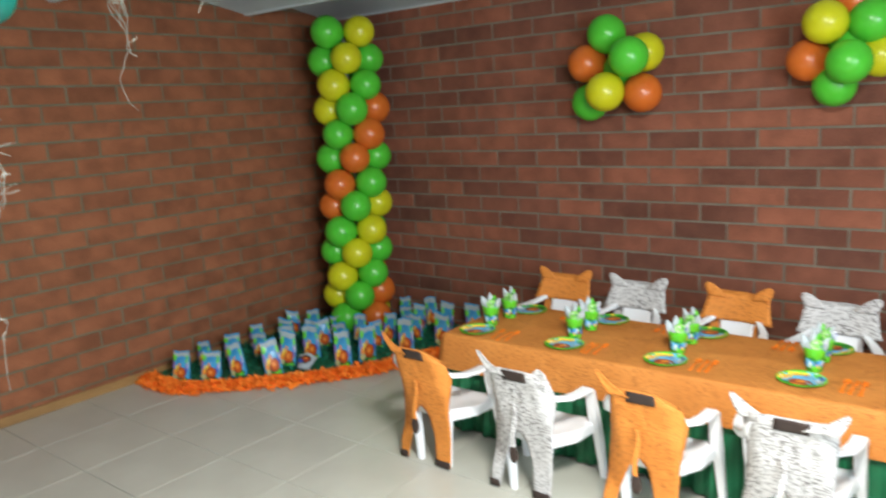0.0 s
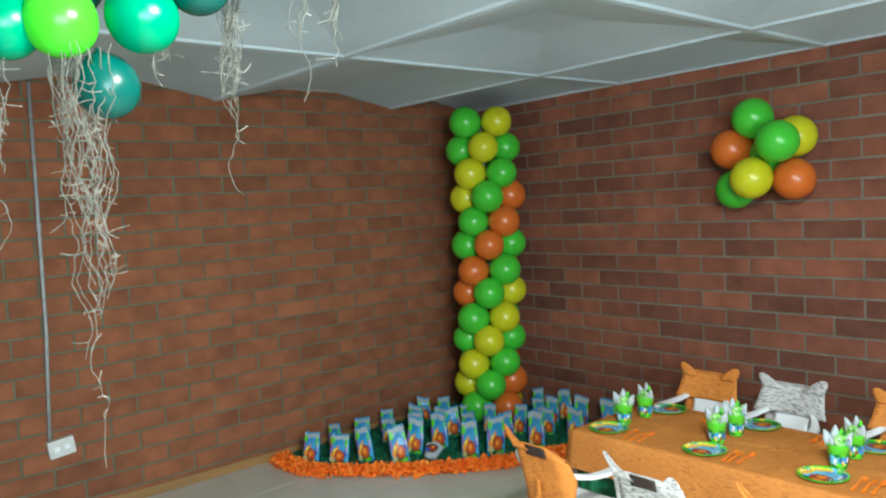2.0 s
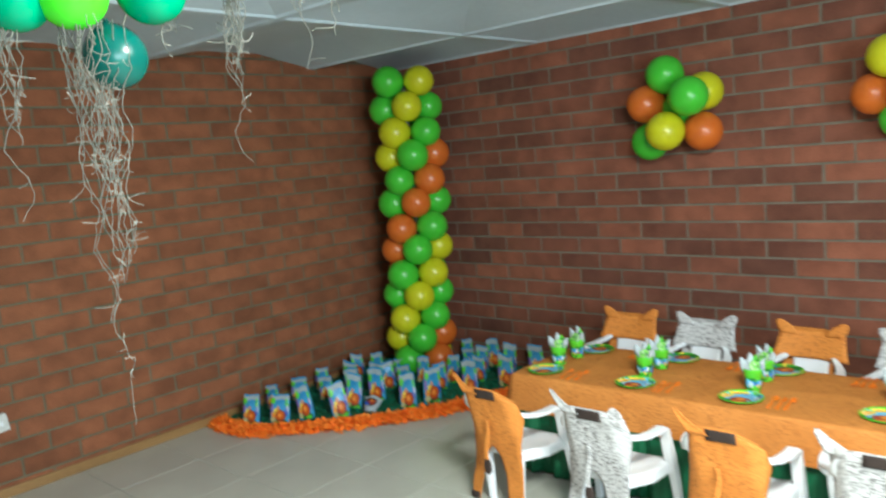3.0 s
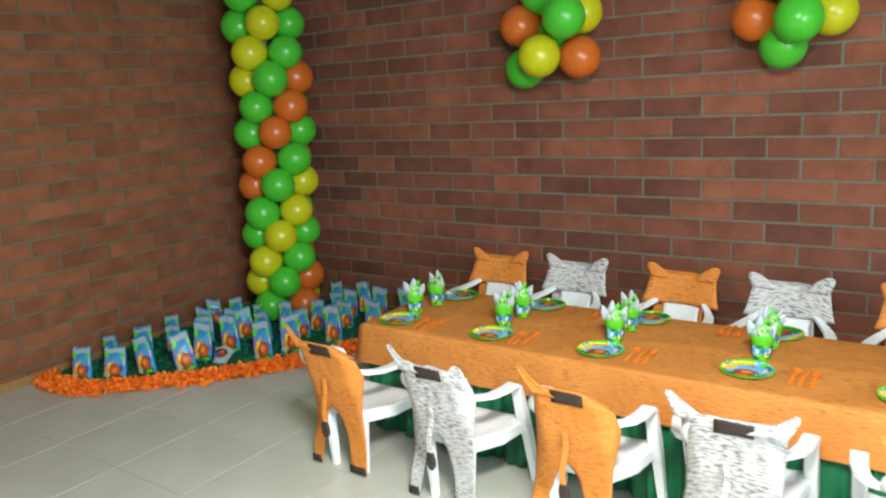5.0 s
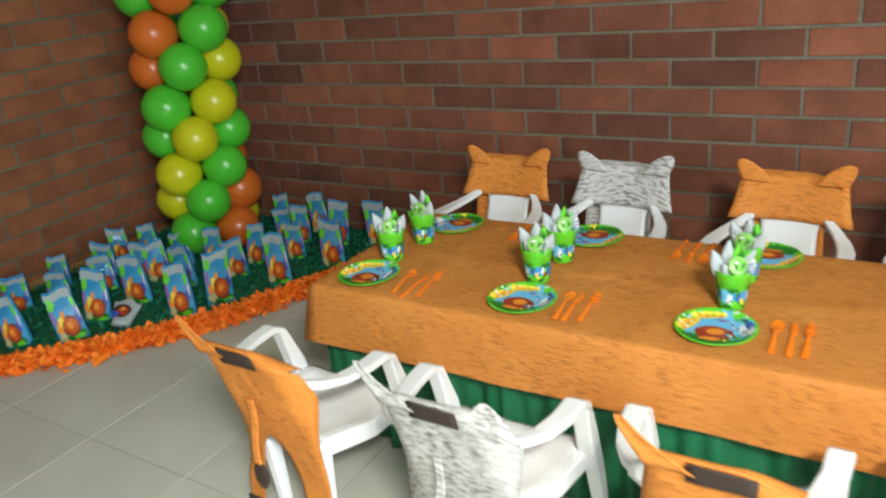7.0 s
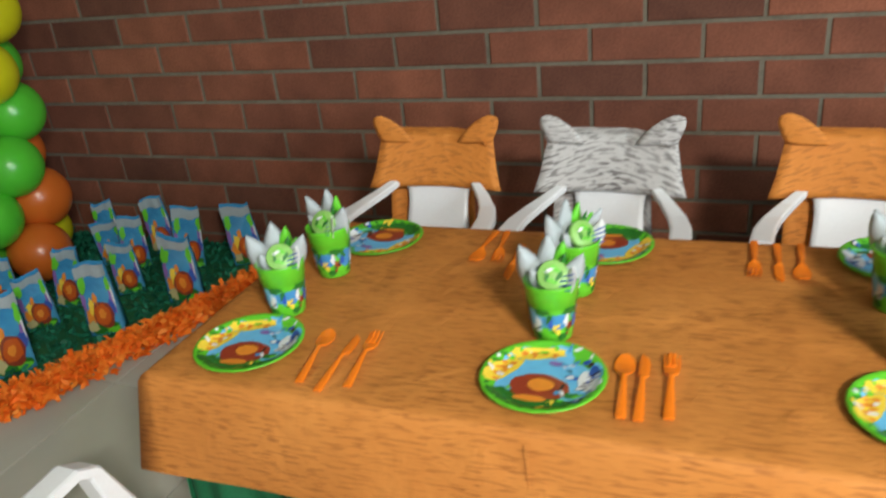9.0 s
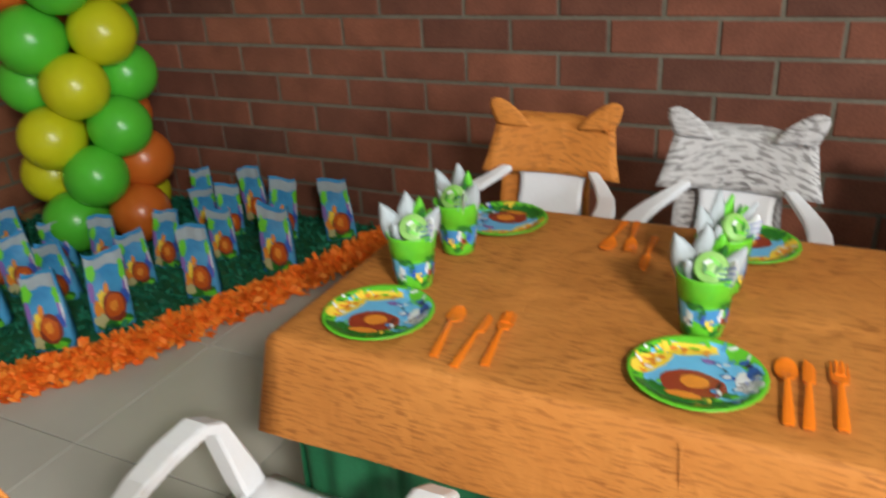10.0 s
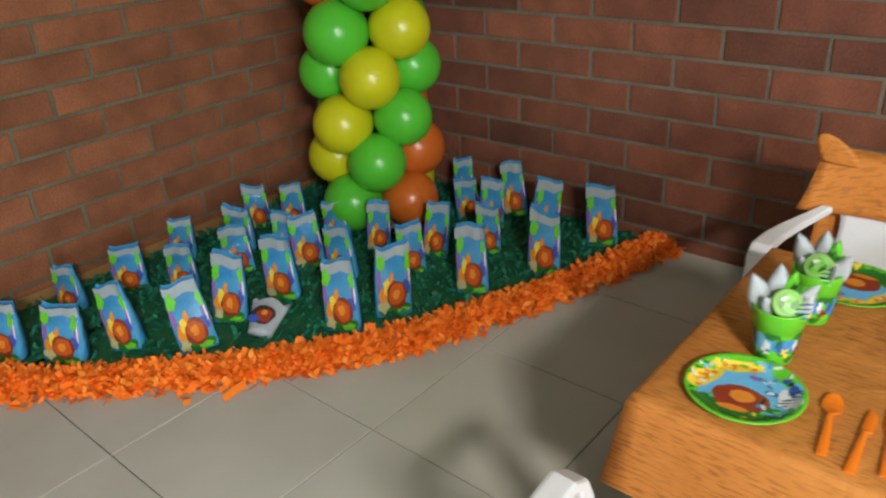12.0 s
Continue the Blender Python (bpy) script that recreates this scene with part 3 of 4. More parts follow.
COLOURS = {"g": GREEN, "y": YELLOW, "o": ORANGE, "l": LIME, "t": TEAL, "d": DARK_TEAL}
BALLOONS = {k: balloon_mesh(m, 0.1) for k, m in COLOURS.items()}
WORDS = {"g": "green", "y": "yellow", "o": "orange", "l": "lime green", "t": "bright teal", "d": "dark teal"}


def balloon(parent, kind, place, outward, size):
    """One balloon of a bunch: size is its diameter, outward where its crown points."""
    ob = new("balloon", BALLOONS[kind])
    q = Vector(outward).to_track_quat("Z", "Y")
    ob.parent = parent
    ob.matrix_basis = Matrix.LocRotScale(Vector(place), q, Vector((size / 0.2,) * 3))
    ob["label"] = WORDS[kind] + " rubber balloon"
    return ob


column = thing("balloon_column", pose(0.385, -0.405, 0), "tall spiral column of green, yellow and orange balloons in the corner", "balloon column")
LAYERS = ["gyog", "gygg", "yggo", "ygog", "gogy", "gogg", "ogyg", "ogyg", "gygo", "gygo", "ygog", "ygog", "goyg"]
HEIGHTS = [2.105, 1.922, 1.757, 1.593, 1.425, 1.268, 1.094, 0.94, 0.77, 0.612, 0.455, 0.305, 0.15]
rng = random.Random(3)
for k, (code, z) in enumerate(zip(LAYERS, HEIGHTS)):
    lean = 0.015 * math.sin(k * 0.45)
    if k % 2 == 0:
        ways = [(0, -1), (1, 0), (0, 1), (-1, 0)]
    else:
        h = math.sqrt(0.5)
        ways = [(-h, -h), (h, -h), (h, h), (-h, h)]
    for c, (dx, dy) in zip(code, ways):
        r, s = 0.150 + rng.uniform(-0.004, 0.004), 0.213 + rng.uniform(-0.008, 0.008)
        balloon(column, c, (dx * r + lean, dy * r + lean, z + rng.uniform(-0.008, 0.008)), (dx, dy, rng.uniform(-0.1, 0.1)), s)
bm = bmesh.new()
tube(bm, [(0, 0, 0.03), (0.01, 0.01, 1.1), (0.0, 0.0, 2.12)], 0.012, 8)
part("pole", bm, STEEL, column)
bm = bmesh.new()
lathe(bm, [(0.001, 0.0), (0.10, 0.0), (0.10, 0.02), (0.02, 0.035), (0.001, 0.035)], 20)
part("base", bm, STEEL, column)

cluster_one = thing("balloon_cluster", pose(2.25, 0, 1.77), "bunch of green, yellow and orange balloons hung on the brick wall", "balloon cluster", "balloon bunches on the wall")
cluster_two = thing("balloon_cluster", pose(3.43, 0, 1.74), "bunch of yellow, green and orange balloons hung on the brick wall", "balloon cluster", "balloon bunches on the wall")
for parent, cx, cz, rows in (
        (cluster_one, 2.25, 1.77, [("g", 2.20, -0.16, 1.925), ("o", 2.075, -0.16, 1.772), ("g", 2.395, -0.30, 1.784), ("y", 2.405, -0.12, 1.81), ("y", 2.255, -0.30, 1.608), ("o", 2.41, -0.16, 1.592), ("g", 2.075, -0.12, 1.555), ("g", 2.27, -0.11, 1.73)]),
        (cluster_two, 3.46, 1.74, [("y", 3.365, -0.26, 1.862), ("g", 3.54, -0.18, 1.855), ("o", 3.275, -0.16, 1.70), ("g", 3.475, -0.29, 1.676), ("y", 3.575, -0.12, 1.70), ("g", 3.39, -0.14, 1.575), ("o", 3.465, -0.12, 1.945), ("g", 3.45, -0.11, 1.76)])):
    for c, x, y, z in rows:
        balloon(parent, c, (x - cx, y, z - cz), (x - cx, y * 0.8, z - cz), 0.212 if parent is cluster_one else 0.198)


# ---- hanging bunch of balloons with dried strands under the ceiling ----
hang = thing("hanging_bunch", pose(2.867, -3.652, 1.98), "teal and lime balloons hung under the ceiling with straw strands", "balloon garland")
for c, x, y, z, s in (("l", 2.844, -3.704, 1.911, 0.115), ("t", 2.80, -3.775, 1.908, 0.112), ("t", 2.883, -3.586, 1.922, 0.118), ("d", 2.82, -3.632, 1.815, 0.108),
                      ("d", 2.915, -3.500, 1.985, 0.112), ("d", 2.80, -3.68, 1.99, 0.122), ("l", 2.985, -3.425, 2.012, 0.112), ("t", 2.80, -3.87, 1.90, 0.115),
                      ("d", 2.74, -3.80, 2.0, 0.12), ("t", 2.86, -3.60, 2.06, 0.12), ("d", 2.88, -3.74, 2.05, 0.12)):
    balloon(hang, c, (x - 2.86, y + 3.66, z - 2.0), (x - 2.86 + 0.02, y + 3.66, -0.12), s)
bm = bmesh.new()
tube(bm, [(0, 0, -0.02), (0.004, 0.003, 0.12), (0, 0, 0.34)], 0.003, 6)
part("string", bm, STRAW, hang)


def strands(x, y, z0, z1, count, spread, seed):
    """Curly dried fibres that hang from z0 down to about z1."""
    bm = bmesh.new()
    rr = random.Random(seed)
    for k in range(count):
        a, px, py = rr.uniform(0, 6.28), x + rr.gauss(0, spread), y + rr.gauss(0, spread)
        end = z1 + (z0 - z1) * (rr.uniform(0.36, 0.85) if k > 0 else 0.0)
        n = max(6, int((z0 - end) / 0.014))
        path, w = [], rr.uniform(0.8, 1.3)
        for i in range(n + 1):
            v = i / n
            pinch = 1 - 0.75 * v
            cx, cy = x + (px - x) * pinch, y + (py - y) * pinch
            curl = 0.0085 * w * min(1, 4 * v)
            path.append((cx + curl * math.sin(a + i * 0.75) + rr.gauss(0, 0.0022), cy + curl * math.cos(a * 2 + i * 0.6) + rr.gauss(0, 0.0022), z0 + (end - z0) * v))
        tube(bm, path, [0.0011 * (1 - 0.4 * i / n) for i in range(n + 1)], 3)
        for q in range(int(n / 5)):
            p = Vector(path[rr.randrange(2, n)])
            d = Vector((rr.gauss(0, 1), rr.gauss(0, 1), rr.gauss(-0.4, 0.7))).normalized()
            e = Vector((rr.gauss(0, 1), rr.gauss(0, 1), rr.gauss(0, 0.6))).normalized()
            tube(bm, [p, p + d * 0.012, p + d * 0.018 + e * 0.01, p + d * 0.02 + e * 0.02], 0.0008, 3)
    return bm


for x, y, z0, z1, count, spread, seed in ((2.838, -3.672, 1.87, 1.17, 22, 0.032, 11), (2.828, -3.69, 1.87, 1.36, 12, 0.024, 12), (2.91, -3.445, 1.97, 1.62, 22, 0.013, 13), (2.80, -3.80, 1.87, 1.55, 12, 0.008, 14),
                                          (2.985, -3.345, 1.98, 1.78, 5, 0.008, 15), (3.01, -3.29, 1.96, 1.84, 5, 0.006, 16), (2.875, -3.55, 1.88, 1.81, 6, 0.012, 17)):
    ob = part("straw_tassel", strands(x - 2.86, y + 3.66, z0 - 2.0, z1 - 2.0, count, spread, seed), STRAW, hang, "pale curly straw strands")


# ---- conduit and socket on the brick wall ----
conduit = thing("electrical_conduit", pose(XW, -3.085, 0.02), "thin grey steel conduit rising up the brick wall", "conduit")
bm = bmesh.new()
tube(bm, [(0.014, -0.040, 0.43), (0.014, -0.012, 1.0), (0.014, -0.004, 1.54), (0.014, 0.006, 2.28)], 0.0095, 10)
part("pipe", bm, STEEL, conduit, smooth=True)
bm = bmesh.new()
tube(bm, [(0.014, -0.004, 1.52), (0.014, -0.004, 1.56)], 0.013, 10)
part("coupling", bm, STEEL, conduit)
socket_box = thing("wall_socket", pose(XW, -3.075, 0.40, 7), "white surface-mounted power socket at the conduit's foot", "socket")
bm = bmesh.new()
box(bm, 0.0, 0.04, -0.064, 0.064, -0.046, 0.046, 0.006)
part("socket_case", bm, OUTLET_WHITE, socket_box)
bm = bmesh.new()
box(bm, 0.040, 0.045, -0.05, 0.05, -0.036, 0.036, 0.002)
plate = part("socket_plate", bm, OUTLET_WHITE, socket_box)
for y in (-0.025, 0.025):
    bm = bmesh.new()
    box(bm, 0.0452, 0.0465, y - 0.012, y + 0.012, -0.012, 0.012)
    part("socket_insert", bm, PLASTIC, plate)


# ---- paper mat in the corner: green shreds with an orange border ----
EDGE = [(-0.15, -1.90), (0.10, -1.915), (0.30, -1.87), (0.54, -1.655), (0.775, -1.43), (0.93, -1.235), (1.075, -1.03), (1.16, -0.81), (1.265, -0.55), (1.35, -0.28), (1.40, -0.06), (1.41, -0.012)]


def edge_at(s, inward=0.0):
    """A place along the border, s from 0 to 1, moved inward towards the corner."""
    f = s * (len(EDGE) - 1)
    i = min(int(f), len(EDGE) - 2)
    a, b = Vector(EDGE[i]), Vector(EDGE[i + 1])
    p, d = a.lerp(b, f - i), (b - a).normalized()
    return p + Vector((-d.y, d.x)) * inward


def shred(verts, faces, p, size, rr, lift, broad=1.0):
    """A small curled scrap of paper: two bent quads."""
    a, t = rr.uniform(0, 6.283), rr.uniform(-0.5, 0.9)
    d = Vector((math.cos(a) * math.cos(t), math.sin(a) * math.cos(t), math.sin(t)))
    w = Vector((-math.sin(a), math.cos(a), rr.uniform(-0.7, 0.7))).normalized()
    L, W = size * rr.uniform(0.7, 1.5), broad * size * rr.uniform(0.25, 0.55)
    d2 = (d + Vector((rr.gauss(0, 0.5), rr.gauss(0, 0.5), rr.gauss(-0.3, 0.6)))).normalized()
    o = Vector((p[0], p[1], lift))
    k = len(verts)
    for q in (o - w * W / 2, o + w * W / 2, o + d * L / 2 + w * W / 2, o + d * L / 2 - w * W / 2, o + d * L / 2 + d2 * L / 2 + w * W / 2, o + d * L / 2 + d2 * L / 2 - w * W / 2):
        verts.append((q.x, q.y, max(q.z, 0.003)))
    faces.extend([(k, k + 1, k + 2, k + 3), (k + 3, k + 2, k + 4, k + 5)])


def scraps(name, mat, verts, faces, parent, label):
    me = bpy.data.meshes.new(name)
    me.from_pydata(verts, [], faces)
    me.materials.append(mat)
    ob = new(name, me)
    ob.parent = parent
    return tagged(ob, label, kind="stuff")


mat_thing = thing("paper_mat", pose(0, 0, 0), "corner mat of green shredded crepe paper bordered in orange", "paper mat")
bm = bmesh.new()
N = 60
low = [bm.verts.new((*edge_at(i / N, 0.10), 0.004)) for i in range(N + 1)]
top = [bm.verts.new((*edge_at(i / N, 0.12), 0.016)) for i in range(N + 1)]
for i in range(N):
    bm.faces.new((low[i], low[i + 1], top[i + 1], top[i]))
corner = bm.verts.new((XW + 0.006, -0.004, 0.016))
for i in range(N):
    bm.faces.new((top[i], top[i + 1], corner))
bmesh.ops.recalc_face_normals(bm, faces=bm.faces)
part("mat_sheet", bm, SKIRT, mat_thing, "dark green paper sheet")
rr = random.Random(21)
verts, faces = [], []
while len(faces) < 26000:
    s, inw = rr.random(), rr.random() ** 0.75
    p = edge_at(s, 0.07).lerp(Vector((XW + 0.02, -0.02)), inw)
    if p.x < XW + 0.02 or p.y > -0.02:
        continue
    shred(verts, faces, p, 0.025, rr, 0.016 + 0.014 * rr.random())
scraps("shredded_paper", GREEN_PAPER, verts, faces, mat_thing, "dark green crumpled crepe paper shreds")
verts, faces = [], []
for k in range(11000):
    s = rr.random()
    inw = rr.betavariate(2.2, 2.2) * 0.155 - 0.008
    p = edge_at(s, inw + 0.012 * noise.noise(Vector((s * 40, 0, 0))))
    if p.x < XW + 0.025 or p.y > -0.02:
        continue
    bulge = 0.04 * math.sin(math.pi * max(0, min(1, (inw + 0.008) / 0.155)))
    shred(verts, faces, p, 0.027, rr, 0.004 + bulge * rr.random() ** 0.5, 1.3)
for s, out in ((0.33, -0.03), (0.36, -0.05), (0.2, -0.02), (0.27, -0.03), (0.44, -0.015)):
    shred(verts, faces, edge_at(s, out), 0.05, rr, 0.006)
scraps("orange_border", ORANGE_PAPER, verts, faces, mat_thing, "bright orange crumpled crepe paper border")


# ---- treat bags ----
def disc(rx, rz, y, cx=0.0, cz=0.0, n=16, wob=0.0, seed=1):
    """A flat printed shape that stands in the xz plane at y."""
    bm = bmesh.new()
    rr = random.Random(seed)
    ring = []
    for i in range(n):
        a, k = 2 * math.pi * i / n, 1 + rr.uniform(-wob, wob)
        ring.append(bm.verts.new((cx + rx * k * math.cos(a), y, cz + rz * k * math.sin(a))))
    bm.faces.new(ring)
    return bm


BW, BD, BH = 0.104, 0.042, 0.195


def bag_at(u, z):
    """The bag's front face: u from -1 to 1 across, z in metres."""
    v = z / BH
    half = BW / 2 * (1 - 0.10 * v + 0.03 * math.sin(math.pi * v))
    depth = BD / 2 * (1 - v) ** 0.8 + 0.004
    return half * u, -depth - 0.006 * math.sin(math.pi * min(1, v * 1.1)) * (1 - u * u)


def bag_print(name, mat, parent, u0, z0, ru, rz, seed, wob=0.12, lift=0.0012, n=14, label=""):
    """A printed shape laid on the curved front of the bag."""
    bm = bmesh.new()
    rr = random.Random(seed)
    x, y = bag_at(u0, z0)
    mid = bm.verts.new((x, y - lift, z0))
    ring = []
    for i in range(n):
        a, k = 2 * math.pi * i / n, 1 + rr.uniform(-wob, wob)
        u, z = max(-0.97, min(0.97, u0 + ru * k * math.cos(a))), max(0.004, min(BH - 0.004, z0 + rz * k * math.sin(a)))
        x, y = bag_at(u, z)
        ring.append(bm.verts.new((x, y - lift, z)))
    for i in range(n):
        bm.faces.new((mid, ring[(i + 1) % n], ring[i]))
    bmesh.ops.recalc_face_normals(bm, faces=bm.faces)
    return part(name, bm, mat, parent, label)


FOIL, fn, fl, fb = material("bag_sky_film", 0.14, spec=0.7)
wrinkle, broad = noise_tex(fn, fl, 38, 3), noise_tex(fn, fl, 9, 3)
tone = ramp(fn, [(0.3, (0.032, 0.20, 0.43)), (0.5, (0.058, 0.32, 0.58)), (0.72, (0.13, 0.43, 0.66))])
fl.new(broad.outputs["Fac"], tone.inputs["Fac"])
fl.new(tone.outputs["Color"], fb.inputs["Base Color"])
bump(fn, fl, fb, wrinkle.outputs["Fac"], 0.5, 0.006)
BAG_FILM = plain("bag_top_film", (0.36, 0.43, 0.46), 0.2, 0.7)
FILM = plain("clear_film", (0.42, 0.47, 0.50), 0.12, 0.7)


def treat_bag(seed):
    """A standing film bag with a pinched, open top; its printed front faces -y."""
    q = random.Random(seed)
    c = thing("treat_bag", pose(0, 0, 0), "blue printed cellophane treat bag standing on the green paper mat", "gift bag", "treat bags on the mat")
    ph, amp, dip = q.uniform(0, 6), q.uniform(0.003, 0.010), q.uniform(-0.016, 0.020)
    twist = q.uniform(-0.08, 0.08)
    flare, lean = q.uniform(0.0, 0.016), q.uniform(-0.010, 0.010)

    def rim(u):
        """How far the open top stands above or below its mean height."""
        return amp * math.sin(u * 2.3 + ph) - dip * (1 - u * u) + flare * abs(u) ** 3 + lean * u

    def crumple(x, y, z, side):
        v = z / BH
        k = 0.0035 * v
        return (x + k * noise.noise(Vector((x * 50, side + seed, z * 35))) + twist * v * v * y, y + 1.6 * k * noise.noise(Vector((x * 45, side * 3 + seed, z * 30))) - twist * v * v * x * 1.5, z)
    bm = bmesh.new()
    rows = []
    for j in range(13):
        z = BH * j / 12
        ring = []
        for side in (-1, 1):
            for i in range(9):
                u = (-1 + 2 * i / 8) * (1 if side < 0 else -1)
                x, y = bag_at(u, z)
                x, y, zz = crumple(x, y if side < 0 else -y, z, side)
                if j == 12:
                    zz += rim(u) + (0.010 if side > 0 else 0)
                    y += 0.004 * side
                ring.append((x, y, zz))
        rows.append(ring)
    vr = sheet(bm, rows, True)
    bm.faces.new(vr[0][::-1])
    bmesh.ops.recalc_face_normals(bm, faces=bm.faces)
    part("bag_body", bm, FOIL, c, smooth=True)
    # clear pale band of film at the open top
    bm = bmesh.new()
    rows = []
    for j in range(5):
        row = []
        for i in range(11):
            u = -1 + 2 * i / 10
            x, y = bag_at(u, BH * (0.86 + 0.03 * j))
            x, y, z = crumple(x, y, BH, -1)
            z += rim(u) * (0.4 + 0.15 * j) - 0.024 + 0.0075 * j + (0.004 - 0.0008 * j) * math.sin(5 * u + ph)
            row.append((x * 1.01, y - 0.0035 - 0.001 * j, z))
        rows.append(row)
    sheet(bm, rows)
    part("lip", bm, BAG_FILM, c, "crumpled pale film lip", True)
    bag_print("leaf_print", INK_GREEN, c, -0.72, BH - 0.036, 0.28, 0.024, 3 + seed, 0.3, 0.0075)
    bag_print("leaf_print", INK_GREEN, c, 0.84, BH - 0.042, 0.17, 0.024, 4 + seed, 0.3, 0.0075)
    bag_print("flower_print", INK_VIOLET, c, -0.86, 0.110, 0.15, 0.030, 5 + seed, 0.25, 0.0026)
    bag_print("flower_print", INK_VIOLET, c, 0.86, 0.105, 0.16, 0.040, 6 + seed, 0.25, 0.0026)
    bag_print("blue_print", INK_BLUE, c, 0.72, 0.080, 0.22, 0.022, 16 + seed, 0.3, 0.0029)
    bag_print("sand_print", INK_YELLOW, c, -0.40, 0.088, 0.20, 0.026, 7 + seed, 0.25, 0.0030)
    bag_print("sand_print", INK_ORANGE, c, -0.62, 0.060, 0.26, 0.028, 17 + seed, 0.25, 0.0027)
    bag_print("grass_print", INK_DARK_GREEN, c, 0.0, 0.022, 0.96, 0.021, 8 + seed, 0.15, 0.0024)
    bag_print("grass_print", INK_GREEN, c, 0.45, 0.014, 0.4, 0.010, 18 + seed, 0.3, 0.0028)
    bag_print("mane_print", INK_BROWN_RED, c, 0.14, 0.062, 0.60, 0.042, 9 + seed, 0.09, 0.0034)
    bag_print("red_print", INK_FLAME, c, 0.12, 0.064, 0.46, 0.033, 10 + seed, 0.15, 0.0042)
    bag_print("orange_print", INK_ORANGE, c, 0.10, 0.066, 0.20, 0.016, 11 + seed, 0.25, 0.0048)
    bag_print("amber_print", INK_ORANGE, c, -0.14, 0.112, 0.14, 0.016, 12 + seed, 0.3, 0.0032)
    # white-yellow sheen of the film, painted as a patch at lower left
    bag_print("pale_print", SHEEN_CREAM, c, -0.62, 0.030, 0.28, 0.018, 19 + seed, 0.35, 0.0038)
    bag_print("white_print", INK_WHITE, c, 0.92, 0.120, 0.05, 0.040, 20 + seed, 0.3, 0.0036)
    return c


BAGS = [(0.12, -1.745, 0.183, 0.103), (0.278, -1.644, 0.178, 0.118), (0.007, -1.491, 0.150, 0.085), (0.365, -1.496, 0.196, 0.095), (0.03, -1.300, 0.160, 0.105), (0.00, -1.075, 0.155, 0.089),
        (0.188, -1.19, 0.150, 0.092), (0.542, -1.371, 0.205, 0.108), (0.489, -1.22, 0.205, 0.101), (0.243, -1.008, 0.155, 0.100), (0.112, -0.90, 0.165, 0.1), (0.516, -1.029, 0.205, 0.105),
        (0.305, -0.855, 0.165, 0.08), (-0.01, -0.73, 0.163, 0.092), (0.13, -0.66, 0.168, 0.092), (0.424, -0.836, 0.190, 0.105), (0.582, -0.822, 0.180, 0.098), (0.819, -1.046, 0.21, 0.104),
        (0.386, -0.66, 0.167, 0.091), (0.53, -0.607, 0.173, 0.085), (0.877, -0.899, 0.225, 0.110), (0.744, -0.662, 0.18, 0.092), (0.729, -0.523, 0.186, 0.09), (0.62, -0.20, 0.15, 0.092),
        (0.998, -0.647, 0.21, 0.10), (0.53, -0.11, 0.187, 0.08), (0.755, -0.235, 0.182, 0.088), (0.871, -0.40, 0.17, 0.085), (0.77, -0.085, 0.193, 0.09), (1.112, -0.411, 0.21, 0.104), (0.968, -0.21, 0.21, 0.098), (1.166, -0.122, 0.205, 0.105)]
protos = [treat_bag(40 * k + 1) for k in range(5)]
rr = random.Random(8)
for x, y, h, w in BAGS:
    m = pose(x, y, 0.018, rr.uniform(-4, 7), rr.uniform(-7, 7), 42 + rr.uniform(-18, 18))
    b = copy_thing(rr.choice(protos), m)
    b.scale = (w / BW, rr.uniform(0.85, 1.15), h / BH)
for proto in protos:
    for o in (*proto.children_recursive, proto):
        bpy.data.objects.remove(o)

fallen = thing("tipped_treat_bag", pose(0.66, -1.245, 0.03, -62, 8, 30), "clear treat bag tipped over showing its dark sweets", "gift bag")
bm = bmesh.new()
rows = []
for j in range(9):
    v = j / 8
    rows.append([((0.048 * (0.75 + 0.5 * v)) * math.cos(a), (0.030 * (1 - 0.5 * v)) * math.sin(a), 0.115 * v + 0.012 * v * math.sin(3 * a)) for a in [2 * math.pi * i / 16 for i in range(16)]])
vr = sheet(bm, rows, True)
bm.faces.new(vr[0][::-1])
part("film", bm, FILM, fallen, "crumpled clear film", True)
for k, (mt, u, z, s) in enumerate(((BROWN_PAPER, 0.0, 0.055, 0.036), (INK_RED, 0.1, 0.05, 0.026), (INK_BLUE, -0.45, 0.035, 0.016), (INK_ORANGE, 0.1, 0.06, 0.010))):
    part("sweet", disc(s, s * 0.9, -0.036 - 0.0012 * k, u * 0.05, z, 12, 0.15, k), mt, fallen)


# ---- place settings on the table ----
TOPZ = TZ + 0.002


def dish(r):
    """Height of the plate's upper face at radius r."""
    return lerp([(0.0, 0.0015), (0.064, 0.0015), (0.068, 0.003), (0.080, 0.010), (0.086, 0.0115)], r)


